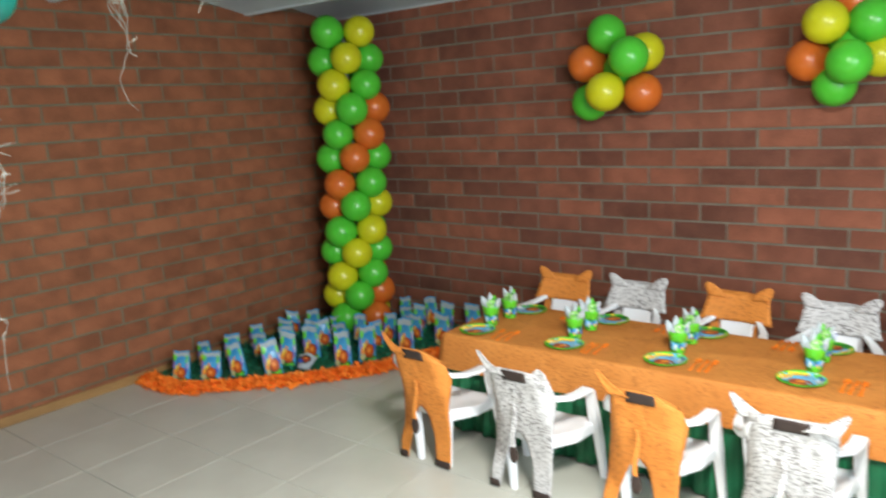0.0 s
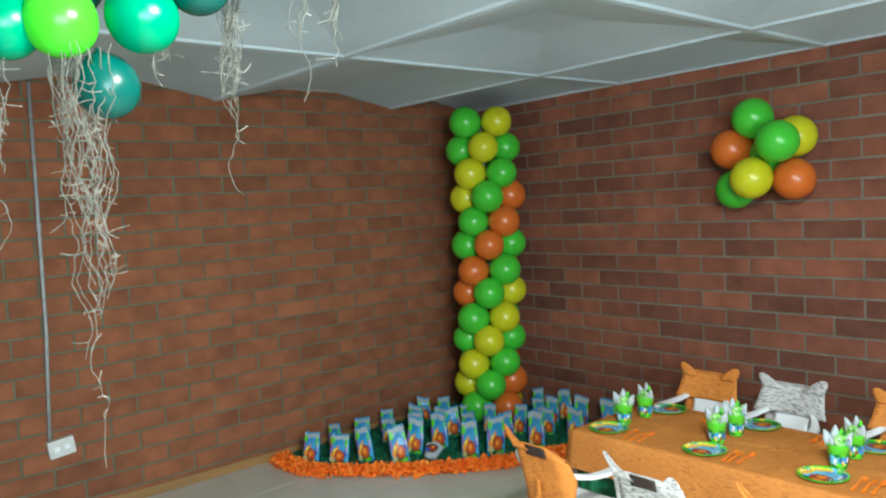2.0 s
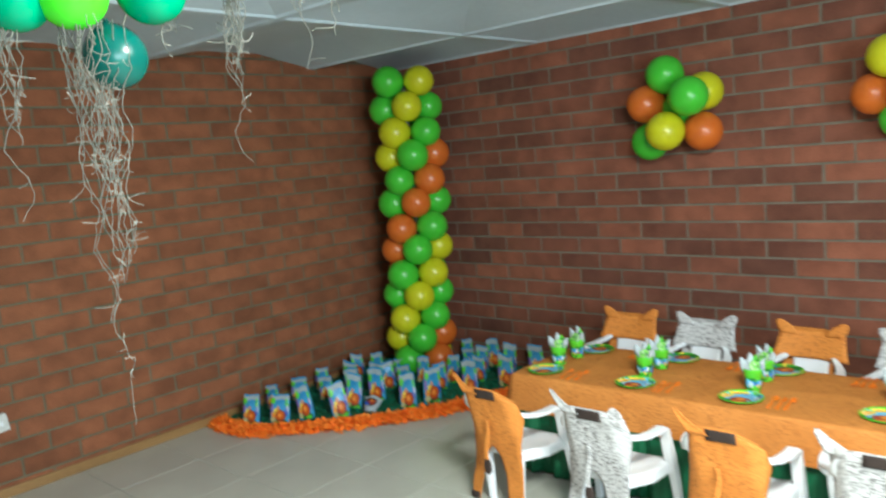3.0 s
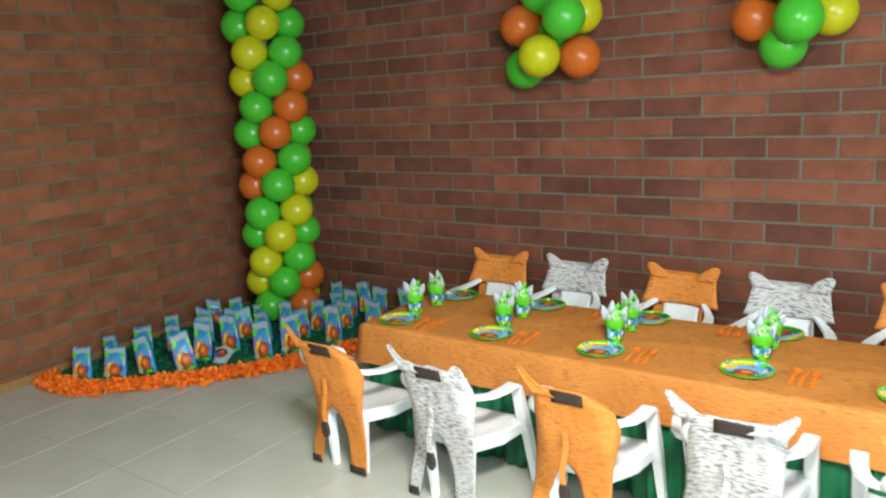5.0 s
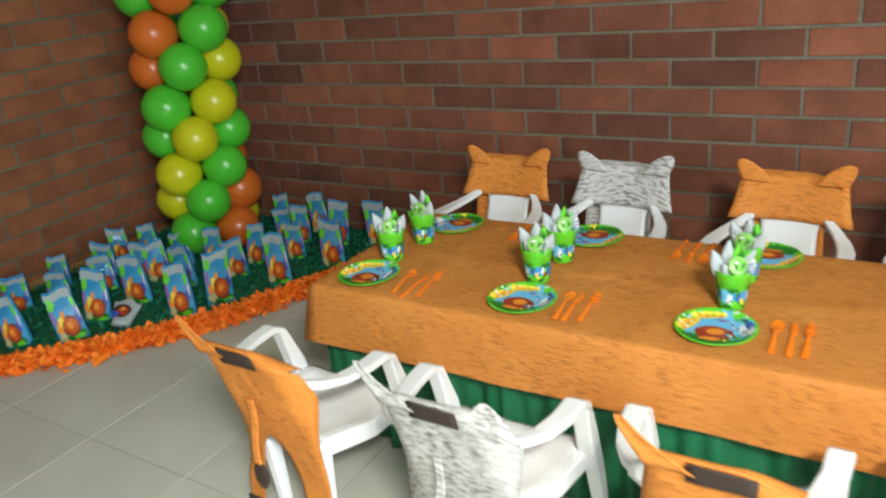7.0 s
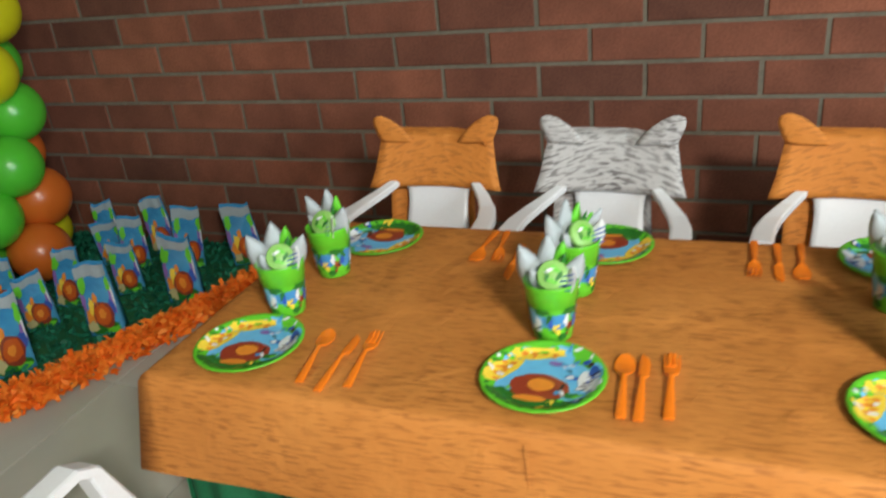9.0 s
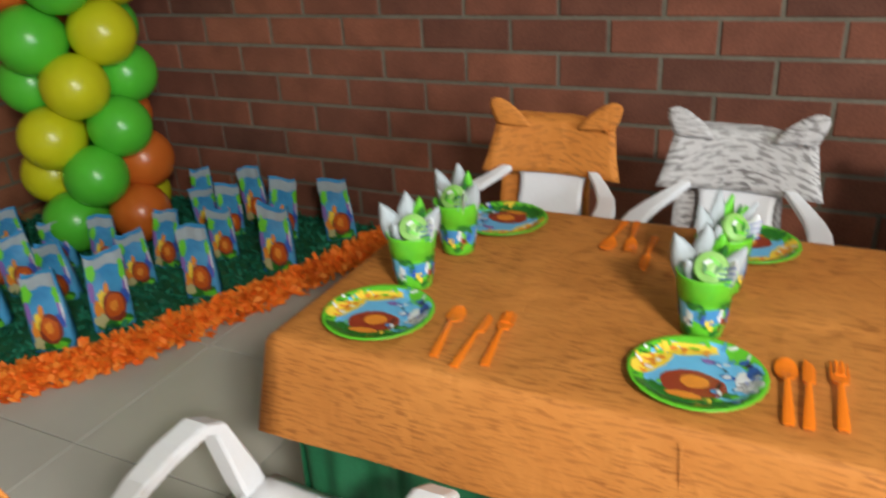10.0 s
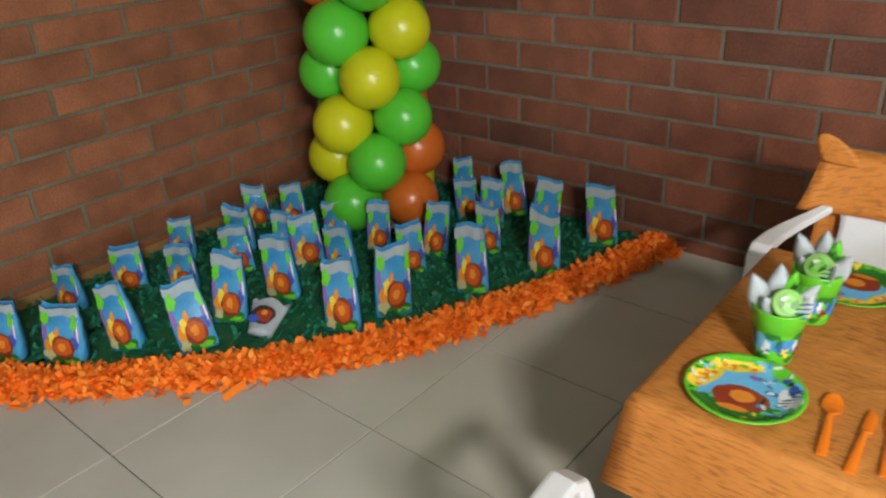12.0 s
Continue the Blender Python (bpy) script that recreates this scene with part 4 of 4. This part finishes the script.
def flat_blob(name, mat, parent, cx, cy, rx, ry, z, seed, wob=0.12, n=16, turn=0.0, label="", drape=False):
    bm = bmesh.new()
    q = random.Random(seed)
    spokes = [(2 * math.pi * i / n, 1 + q.uniform(-wob, wob)) for i in range(n)]
    def put(f, a, k):
        x, y = f * rx * k * math.cos(a), f * ry * k * math.sin(a)
        x, y = cx + x * math.cos(turn) - y * math.sin(turn), cy + x * math.sin(turn) + y * math.cos(turn)
        r = math.hypot(x, y)
        if drape and r > 0.083:
            x, y, r = x * 0.083 / r, y * 0.083 / r, 0.083
        return bm.verts.new((x, y, z + (dish(r) - 0.0015 if drape else 0)))
    if drape:
        rings = [[put(f, a, k) for a, k in spokes] for f in (0.4, 0.6, 0.75, 0.85, 0.93, 1.0)]
        bm.faces.new(rings[0])
        for a, b in zip(rings, rings[1:]):
            for i in range(n):
                bm.faces.new((a[i], b[i], b[(i + 1) % n], a[(i + 1) % n]))
    else:
        bm.faces.new([put(1.0, a, k) for a, k in spokes])
    return part(name, bm, mat, parent, label)


def paper_plate():
    c = thing("paper_plate", pose(0, 0, 0), "round paper plate with green rim and bright jungle print", "plate", "plates on the table")
    bm = bmesh.new()
    prof = [(0.0005, 0.0015), (0.030, 0.0015), (0.064, 0.0015), (0.068, 0.003), (0.080, 0.010), (0.086, 0.0115), (0.0875, 0.0105), (0.0868, 0.0095), (0.080, 0.0078), (0.067, 0.0008), (0.0005, 0.0)]
    vr = sheet(bm, [[(r * (1 + (0.006 if r > 0.075 and i % 2 else 0)) * math.cos(2 * math.pi * i / 48), r * (1 + (0.006 if r > 0.075 and i % 2 else 0)) * math.sin(2 * math.pi * i / 48), z) for i in range(48)] for r, z in prof], True)
    bmesh.ops.recalc_face_normals(bm, faces=bm.faces)
    part("plate_body", bm, INK_GREEN, c, smooth=True)
    for args in (("sky_print", INK_SKY, 0.004, 0.008, 0.076, 0.068, 0.0021, 1, 0.06, 28, 0.0), ("grass_print", INK_DARK_GREEN, 0.0, -0.052, 0.056, 0.020, 0.0026, 2, 0.2, 22, 0.0),
                 ("yellow_print", INK_YELLOW, -0.060, 0.008, 0.015, 0.040, 0.0028, 3, 0.10, 20, -0.5), ("yellow_print", INK_YELLOW, -0.022, 0.056, 0.040, 0.013, 0.0030, 13, 0.12, 20, 0.25),
                 ("leaf_print", INK_GREEN, 0.046, 0.056, 0.026, 0.014, 0.0029, 21, 0.3, 16, -0.6), ("leaf_print", INK_DARK_GREEN, -0.055, -0.045, 0.016, 0.010, 0.0031, 12, 0.3, 14, 0.6),
                 ("red_print", INK_RED, 0.000, -0.020, 0.043, 0.029, 0.0032, 4, 0.06, 24, 0.0), ("orange_print", INK_ORANGE, -0.006, -0.049, 0.022, 0.007, 0.0036, 5, 0.1, 16, 0.0),
                 ("amber_print", INK_ORANGE, 0.001, -0.016, 0.018, 0.015, 0.0038, 6, 0.08, 16, 0.0), ("white_print", INK_WHITE, 0.062, 0.004, 0.016, 0.028, 0.0031, 7, 0.15, 16, 0.3),
                 ("blue_print", INK_BLUE, 0.038, 0.010, 0.010, 0.006, 0.0033, 9, 0.1, 12, 0.0), ("violet_print", INK_VIOLET, 0.012, 0.038, 0.013, 0.006, 0.0033, 10, 0.2, 12, 0.0),
                 ("blue_print", INK_BLUE, 0.066, 0.026, 0.008, 0.012, 0.0034, 14, 0.2, 12, 0.4), ("leaf_print", INK_DARK_GREEN, 0.048, -0.030, 0.014, 0.006, 0.0034, 15, 0.3, 12, 0.2)):
        name, mt, cx, cy, rx, ry, z, seed, wob, n, turn = args
        flat_blob(name, mt, c, cx, cy, rx, ry, z, seed, wob, n, turn, drape=True)
    for k, (x, y) in enumerate(((-0.062, 0.024), (-0.056, 0.006), (-0.066, -0.004), (-0.050, 0.026), (-0.060, 0.014), (-0.064, -0.016), (-0.040, 0.052), (-0.026, 0.056), (-0.012, 0.060), (0.004, 0.060))):
        flat_blob("amber_spot", INK_ORANGE, c, x, y, 0.005, 0.004, 0.0036, 30 + k, 0.25, 7, drape=True)
    marks = random.Random(77)
    for k in range(26):
        a, r = marks.uniform(-0.9, 1.3), marks.uniform(0.035, 0.080)
        ink = (INK_WHITE, INK_BLUE, INK_WHITE, INK_DEEP_SKY, BROWN_PAPER)[k % 5]
        flat_blob("mark_print", ink, c, r * math.cos(a), r * math.sin(a), marks.uniform(0.004, 0.010), marks.uniform(0.0018, 0.0045), 0.0040 + 0.00008 * k, 200 + k, 0.3, 8, marks.uniform(0, 3), drape=True)
    for k in range(16):
        a, r = marks.uniform(1.5, 3.5), marks.uniform(0.050, 0.080)
        flat_blob("mark_print", (INK_ORANGE, INK_WHITE, INK_YELLOW, INK_GREEN)[k % 4], c, r * math.cos(a), r * math.sin(a), marks.uniform(0.003, 0.007), marks.uniform(0.002, 0.004), 0.0040 + 0.00008 * k, 300 + k, 0.3, 8, marks.uniform(0, 3), drape=True)
    for k in range(12):
        a, r = marks.uniform(3.4, 5.9), marks.uniform(0.052, 0.080)
        flat_blob("leaf_print", (INK_DARK_GREEN, INK_GREEN, INK_YELLOW)[k % 3], c, r * math.cos(a), r * math.sin(a), marks.uniform(0.004, 0.008), marks.uniform(0.002, 0.004), 0.0040 + 0.00008 * k, 330 + k, 0.3, 8, marks.uniform(0, 3), drape=True)
    for k in range(17):
        a = math.radians(150 + 14 * k)
        flat_blob("rim_leaf", INK_DARK_GREEN, c, 0.077 * math.cos(a), 0.077 * math.sin(a), 0.0065, 0.0024, 0.0024, 70 + k, 0.2, 8, a + 0.7, drape=True)
    for k in range(5):
        flat_blob("dark_stripe", BROWN_PAPER, c, 0.056 + 0.003 * k, -0.014 + 0.009 * k, 0.011, 0.0017, 0.0035, 8 + k, 0.1, 8, 0.5, drape=True)
    return c


def cup_side(a, z):
    r = 0.0285 + 0.0115 * z / 0.095
    return r * math.cos(a), r * math.sin(a)


def cup_print(name, mat, parent, a0, z0, ra, rz, seed, lift=0.0008, wob=0.15):
    bm = bmesh.new()
    q = random.Random(seed)
    def put(a, z):
        x, y = cup_side(a, z)
        k = 1 + lift / 0.03
        return bm.verts.new((x * k, y * k, z))
    mid = put(a0, z0)
    half = [(i, 2 * math.pi * i / 14, 1 + q.uniform(-wob, wob)) for i in range(14)]
    inner = [put(a0 + ra * 0.5 * k * math.cos(b), z0 + rz * 0.5 * k * math.sin(b)) for i, b, k in half]
    ring = [put(a0 + ra * k * math.cos(b), max(0.004, min(0.062, z0 + rz * k * math.sin(b)))) for i, b, k in half]
    for i in range(14):
        j = (i + 1) % 14
        bm.faces.new((mid, inner[i], inner[j]))
        bm.faces.new((inner[i], ring[i], ring[j], inner[j]))
    return part(name, bm, mat, parent)


def petal(bm, base, tip, wide, cup, side):
    """A leaf-shaped fold of paper from base to tip."""
    b, t, s = Vector(base), Vector(tip), Vector(side).normalized()
    n = (t - b).cross(s).normalized()
    rows = []
    for j in range(8):
        v = j / 7
        h = wide * (math.sin(math.pi * (0.22 + 0.78 * v)) ** 0.8) / 2 + 0.0004
        rows.append([b.lerp(t, v) + s * h * u + n * cup * (u * u - 0.4) for u in (-1, -0.5, 0, 0.5, 1)])
    sheet(bm, rows)


def party_cup():
    c = thing("party_cup", pose(0, 0, 0), "green plastic cup with jungle print holding napkins and a blower", "cup", "cups on the table")
    bm = bmesh.new()
    prof = [(0.0005, 0.002), (0.027, 0.001), (0.0285, 0.002)] + [(0.0285 + 0.0115 * z / 0.095, z) for z in (0.02, 0.05, 0.066)] + [(0.0378, 0.067), (0.0405, 0.094), (0.0412, 0.097), (0.0395, 0.0975), (0.0370, 0.070), (0.0275, 0.006), (0.0005, 0.006)]
    lathe(bm, prof, 32)
    bmesh.ops.recalc_face_normals(bm, faces=bm.faces)
    part("cup_body", bm, CUP_GREEN, c, smooth=True)
    for k in range(5):
        a = k * 2 * math.pi / 5 + 0.3
        cup_print("sky_print", INK_SKY if k % 2 else INK_DEEP_SKY, c, a, 0.040, 0.62, 0.017, k, 0.0006, 0.3)
        cup_print("leaf_print", INK_DARK_GREEN, c, a + 0.9, 0.044, 0.16, 0.013, 120 + k, 0.0011, 0.4)
        cup_print("cloud_print", INK_WHITE, c, a + 0.35, 0.040, 0.12, 0.010, 140 + k, 0.0012, 0.5)
        cup_print("blue_print", INK_BLUE, c, a - 0.35, 0.036, 0.13, 0.009, 160 + k, 0.0013, 0.5)
        cup_print("leaf_print", INK_DARK_GREEN, c, a + 0.5, 0.056, 0.32, 0.007, 20 + k, 0.0010, 0.3)
        cup_print("grass_print", INK_DARK_GREEN, c, a + 0.2, 0.014, 0.30, 0.006, 40 + k, 0.0009, 0.3)
    for k, (a, mt) in enumerate(((-1.9, INK_WHITE), (-1.05, INK_YELLOW), (-0.4, INK_RED), (0.6, INK_WHITE), (1.4, INK_RED), (2.3, INK_YELLOW), (3.1, INK_WHITE))):
        cup_print("figure_print", mt, c, a, 0.028, 0.17, 0.009, 60 + k, 0.0014, 0.6)
        cup_print("figure_stripe", INK_BLUE if k % 2 else BROWN_PAPER, c, a + 0.1, 0.030, 0.09, 0.0022, 80 + k, 0.0020, 0.3)
        cup_print("figure_stripe", INK_DARK_GREEN, c, a - 0.12, 0.024, 0.10, 0.0026, 90 + k, 0.0019, 0.4)
    for name, mt, rows in (("napkin_fold", NAPKIN, [((-0.014, 0.0, 0.068), (-0.046, -0.006, 0.146), 0.040, 0.008, (0.85, 0.45, 0.3)), ((-0.004, 0.012, 0.068), (-0.008, 0.014, 0.160), 0.043, 0.008, (0.9, 0.4, 0)),
                                                    ((0.014, 0.004, 0.068), (0.048, 0.006, 0.138), 0.036, 0.006, (0.8, 0.5, -0.3)), ((0.0, -0.006, 0.068), (-0.022, -0.022, 0.118), 0.032, 0.005, (0.8, 0.5, 0))]),
                           ("leaf_fold", INK_GREEN, [((0.0, 0.012, 0.07), (0.014, 0.018, 0.150), 0.032, 0.006, (0.9, 0.3, 0)), ((0.010, 0.006, 0.07), (0.034, 0.010, 0.132), 0.034, 0.006, (0.8, 0.5, 0))]),
                           ("dark_fold", INK_DARK_GREEN, [((0.004, 0.004, 0.07), (0.022, 0.004, 0.138), 0.020, 0.004, (0.9, 0.3, 0))])):
        for b, t, w, cu, s in rows:
            bm = bmesh.new()
            petal(bm, b, t, w, cu, s)
            thicken(bm, 0.0008)
            part(name, bm, mt, c, smooth=True)
    # striped card behind the rolled blower
    bm = bmesh.new()
    petal(bm, (0.022, -0.010, 0.075), (0.040, -0.014, 0.128), 0.030, 0.002, (0.8, -0.5, 0.2))
    thicken(bm, 0.0008)
    card = part("striped_card", bm, INK_WHITE, c)
    for k in range(4):
        bm = bmesh.new()
        beam(bm, [(0.014 + 0.004 * k, -0.0215 + 0.001 * k, 0.088 + 0.008 * k), (0.040 + 0.001 * k, -0.0275 + 0.001 * k, 0.096 + 0.008 * k)], 0.002, 0.0014, (0, 0.8, 0.6))
        part("stripe", bm, INK_BLUE, card)
    bm = bmesh.new()
    prof = [(0.001, -0.007), (0.021, -0.007), (0.023, -0.005), (0.023, 0.004), (0.0205, 0.0062), (0.0185, 0.0056), (0.017, 0.0068), (0.001, 0.0070)]
    lathe(bm, prof, 24)
    bmesh.ops.recalc_face_normals(bm, faces=bm.faces)
    blower = part("rolled_blower", bm, INK_PALE_GREEN, c, "rolled green party blower", True)
    blower.matrix_basis = pose(0.008, -0.012, 0.107, 56, 10, 14)
    for k in range(5):
        a = 1.2 * k
        flat_blob("swirl_print", (INK_DARK_GREEN, INK_GREEN, INK_WHITE)[k % 3], blower, 0.009 * math.cos(a), 0.009 * math.sin(a), 0.008, 0.003, 0.0078 + 0.0003 * k, 5 + k, 0.35, 10, a + 1.3)
    return c


def cutlery(kind):
    c = thing(kind, pose(0, 0, 0), "bright orange plastic %s lying on the tablecloth" % kind, kind, kind + "s on the table")
    bm = bmesh.new()
    def flat(rows, z=0.0045, t=0.0022):
        f = bmesh.new()
        sheet(f, [[(x - w, y, z + dz), (x - w * 0.4, y, z + dz + 0.001), (x + w * 0.4, y, z + dz + 0.001), (x + w, y, z + dz)] for x, y, w, dz in rows])
        thicken(f, t)
        return f
    handle = [(0, -0.072, 0.0058, -0.0015), (0, -0.068, 0.0070, -0.001), (0, -0.03, 0.0058, 0.001), (0, 0.0, 0.0042, 0.003), (0, 0.018, 0.0036, 0.004)]
    part("handle", flat(handle), CUTLERY, c)
    bm.free()
    if kind == "spoon":
        part("bowl", flat([(0, 0.018, 0.0036, 0.004), (0, 0.026, 0.009, 0.001), (0, 0.036, 0.0135, -0.001), (0, 0.050, 0.0145, -0.0015), (0, 0.062, 0.012, 0.0), (0, 0.070, 0.006, 0.002)]), CUTLERY, c)
    elif kind == "knife":
        part("blade", flat([(0, 0.018, 0.0036, 0.004), (0.001, 0.024, 0.0075, 0.001), (0.001, 0.055, 0.0078, 0.0), (0.0, 0.068, 0.006, 0.0), (-0.003, 0.076, 0.002, 0.0)]), CUTLERY, c)
    else:
        part("fork_head", flat([(0, 0.018, 0.0036, 0.004), (0, 0.026, 0.0095, 0.001), (0, 0.044, 0.0118, -0.001)]), CUTLERY, c)
        for x in (-0.0098, -0.0033, 0.0033, 0.0098):
            part("tine", flat([(x, 0.043, 0.0018, -0.001), (x, 0.060, 0.0016, -0.001), (x, 0.072, 0.0008, 0.001)]), CUTLERY, c)
    return c


P_PLATE, P_CUP = paper_plate(), party_cup()
P_CUT = {k: cutlery(k) for k in ("spoon", "knife", "fork")}
for x, y, turn in ((2.066, -1.315, 8), (2.539, -1.310, -2), (3.000, -1.293, 5), (3.512, -1.262, 0), (2.107, -0.900, 176), (2.555, -0.873, 185), (3.028, -0.870, 178), (3.527, -0.845, 180), (3.98, -1.28, 3), (3.99, -0.86, 183)):
    copy_thing(P_PLATE, pose(x, y, TOPZ, 0, 0, turn))
for x, y, turn in ((2.068, -1.198, 12), (2.079, -1.048, -25), (2.527, -1.190, -8), (2.534, -1.046, 30), (3.007, -1.173, 20), (3.004, -1.020, -35), (3.527, -1.132, 5), (3.527, -1.000, 40), (4.0, -1.15, 40), (4.0, -1.0, 10)):
    copy_thing(P_CUP, pose(x, y, TOPZ, 0, 0, turn))
SETS = [("spoon", 2.187, -1.320, 9), ("knife", 2.233, -1.333, 2), ("fork", 2.265, -1.315, 7), ("spoon", 2.647, -1.303, 5), ("knife", 2.671, -1.303, 3), ("fork", 2.707, -1.292, 3),
        ("spoon", 3.119, -1.285, 3), ("knife", 3.153, -1.286, 3), ("fork", 3.183, -1.281, 2), ("spoon", 3.655, -1.25, 0), ("knife", 3.685, -1.25, -2), ("fork", 3.715, -1.25, 2),
        ("fork", 2.362, -0.895, 187), ("knife", 2.404, -0.955, 183), ("spoon", 2.330, -0.90, 178), ("fork", 2.811, -0.885, 180), ("knife", 2.849, -0.892, 181), ("spoon", 2.885, -0.888, 178),
        ("fork", 3.332, -0.885, 178), ("knife", 3.360, -0.885, 180), ("spoon", 3.391, -0.880, 183)]
for kind, x, y, turn in SETS:
    copy_thing(P_CUT[kind], pose(x, y, TOPZ, 0, 0, turn))
for proto in (P_PLATE, P_CUP, *P_CUT.values()):
    for o in (*proto.children_recursive, proto):
        bpy.data.objects.remove(o)


# ---- floor tiles ----
def piece_mesh(name, lx, ly, lz, bevel, mat):
    """A slab with chamfered upper edges, face towards +z, centred in x and y."""
    bm = bmesh.new()
    a, b = lx / 2, ly / 2
    rows = [[(-a, -b, -lz), (a, -b, -lz), (a, b, -lz), (-a, b, -lz)], [(-a, -b, -bevel), (a, -b, -bevel), (a, b, -bevel), (-a, b, -bevel)],
            [(-a + bevel, -b + bevel, 0), (a - bevel, -b + bevel, 0), (a - bevel, b - bevel, 0), (-a + bevel, b - bevel, 0)]]
    vr = sheet(bm, rows, True)
    bm.faces.new(vr[-1])
    me = bpy.data.meshes.new(name)
    bm.to_mesh(me)
    bm.free()
    me.materials.append(mat)
    return me


TS = 0.452
tile_mesh = piece_mesh("tile", TS - 0.004, TS - 0.004, 0.004, 0.001, TILE)
i0, j0 = 1.205, -0.865
for i in range(-3, 12):
    for j in range(-12, 2):
        x, y = i0 + TS * (i + 0.5), j0 + TS * (j + 0.5)
        if x < XW - TS / 2 or x > XE or y > TS / 2 - 0.1 or y < YS:
            continue
        ob = new("tile", tile_mesh)
        ob.parent = floor
        ob.location = (x, y, 0.0)

# ---- bricks ----
PITCH, COURSE, JOINT, FIRST = 0.30, 0.1015, 0.012, 0.054
def brick_set(mat):
    return [piece_mesh("brick", PITCH - JOINT + d, COURSE - JOINT, 0.012, 0.0025, mat) for d in (0, -0.002, 0.0015)]



rr = random.Random(31)


def course_wall(parent, turn, start, end, place, near, full, first=FIRST):
    """Running bond in courses; place gives the pose of a piece at s along the wall and height z."""
    rest = bmesh.new()
    for r in range(-1, 23):
        z = first + COURSE * (r + 0.5)
        s = start + (0.0 if r % 2 else PITCH / 2) - PITCH
        while s < end + PITCH:
            a, b = max(s, -abs(XW) * (0 if turn else 1)), min(s + PITCH, end)
            s += PITCH
            if b - a < 0.03:
                continue
            tilt = (rr.gauss(0, 0.25), rr.gauss(0, 0.25), rr.gauss(0, 0.12))
            m = place((a + b) / 2, z, 0.004 + rr.uniform(0, 0.002)) @ pose(0, 0, 0, *tilt)
            if (a + b) / 2 < near:
                ob = new("brick", rr.choice(full))
                ob.parent = parent
                ob.matrix_basis = m @ Matrix.Diagonal((max(0.02, (b - a - JOINT)) / (PITCH - JOINT), 1, 1, 1))
            else:
                k = Matrix.Diagonal((max(0.02, (b - a - JOINT)) / (PITCH - JOINT), 1, 1, 1))
                base = len(rest.verts)
                rest.from_mesh(full[0])
                rest.verts.ensure_lookup_table()
                for v in rest.verts[base:]:
                    v.co = m @ k @ v.co
    return rest


north = course_wall(wall_north, 0, 0.125 - 2 * PITCH, XE, lambda s, z, out: Matrix(((1, 0, 0, s), (0, 0, -1, 0.006 - out), (0, 1, 0, z), (0, 0, 0, 1))), 3.75, brick_set(BRICK))
part("far_bricks", north, BRICK, wall_north)["kind"] = "stuff"
west = course_wall(wall_west, 1, 0.112 - PITCH, -YS, lambda s, z, out: Matrix(((0, 0, 1, XW - 0.006 + out), (1, 0, 0, -s), (0, 1, 0, z), (0, 0, 0, 1))), 3.5, brick_set(BROWN_BRICK), FIRST + 0.025)
part("far_bricks", west, BROWN_BRICK, wall_west)["kind"] = "stuff"
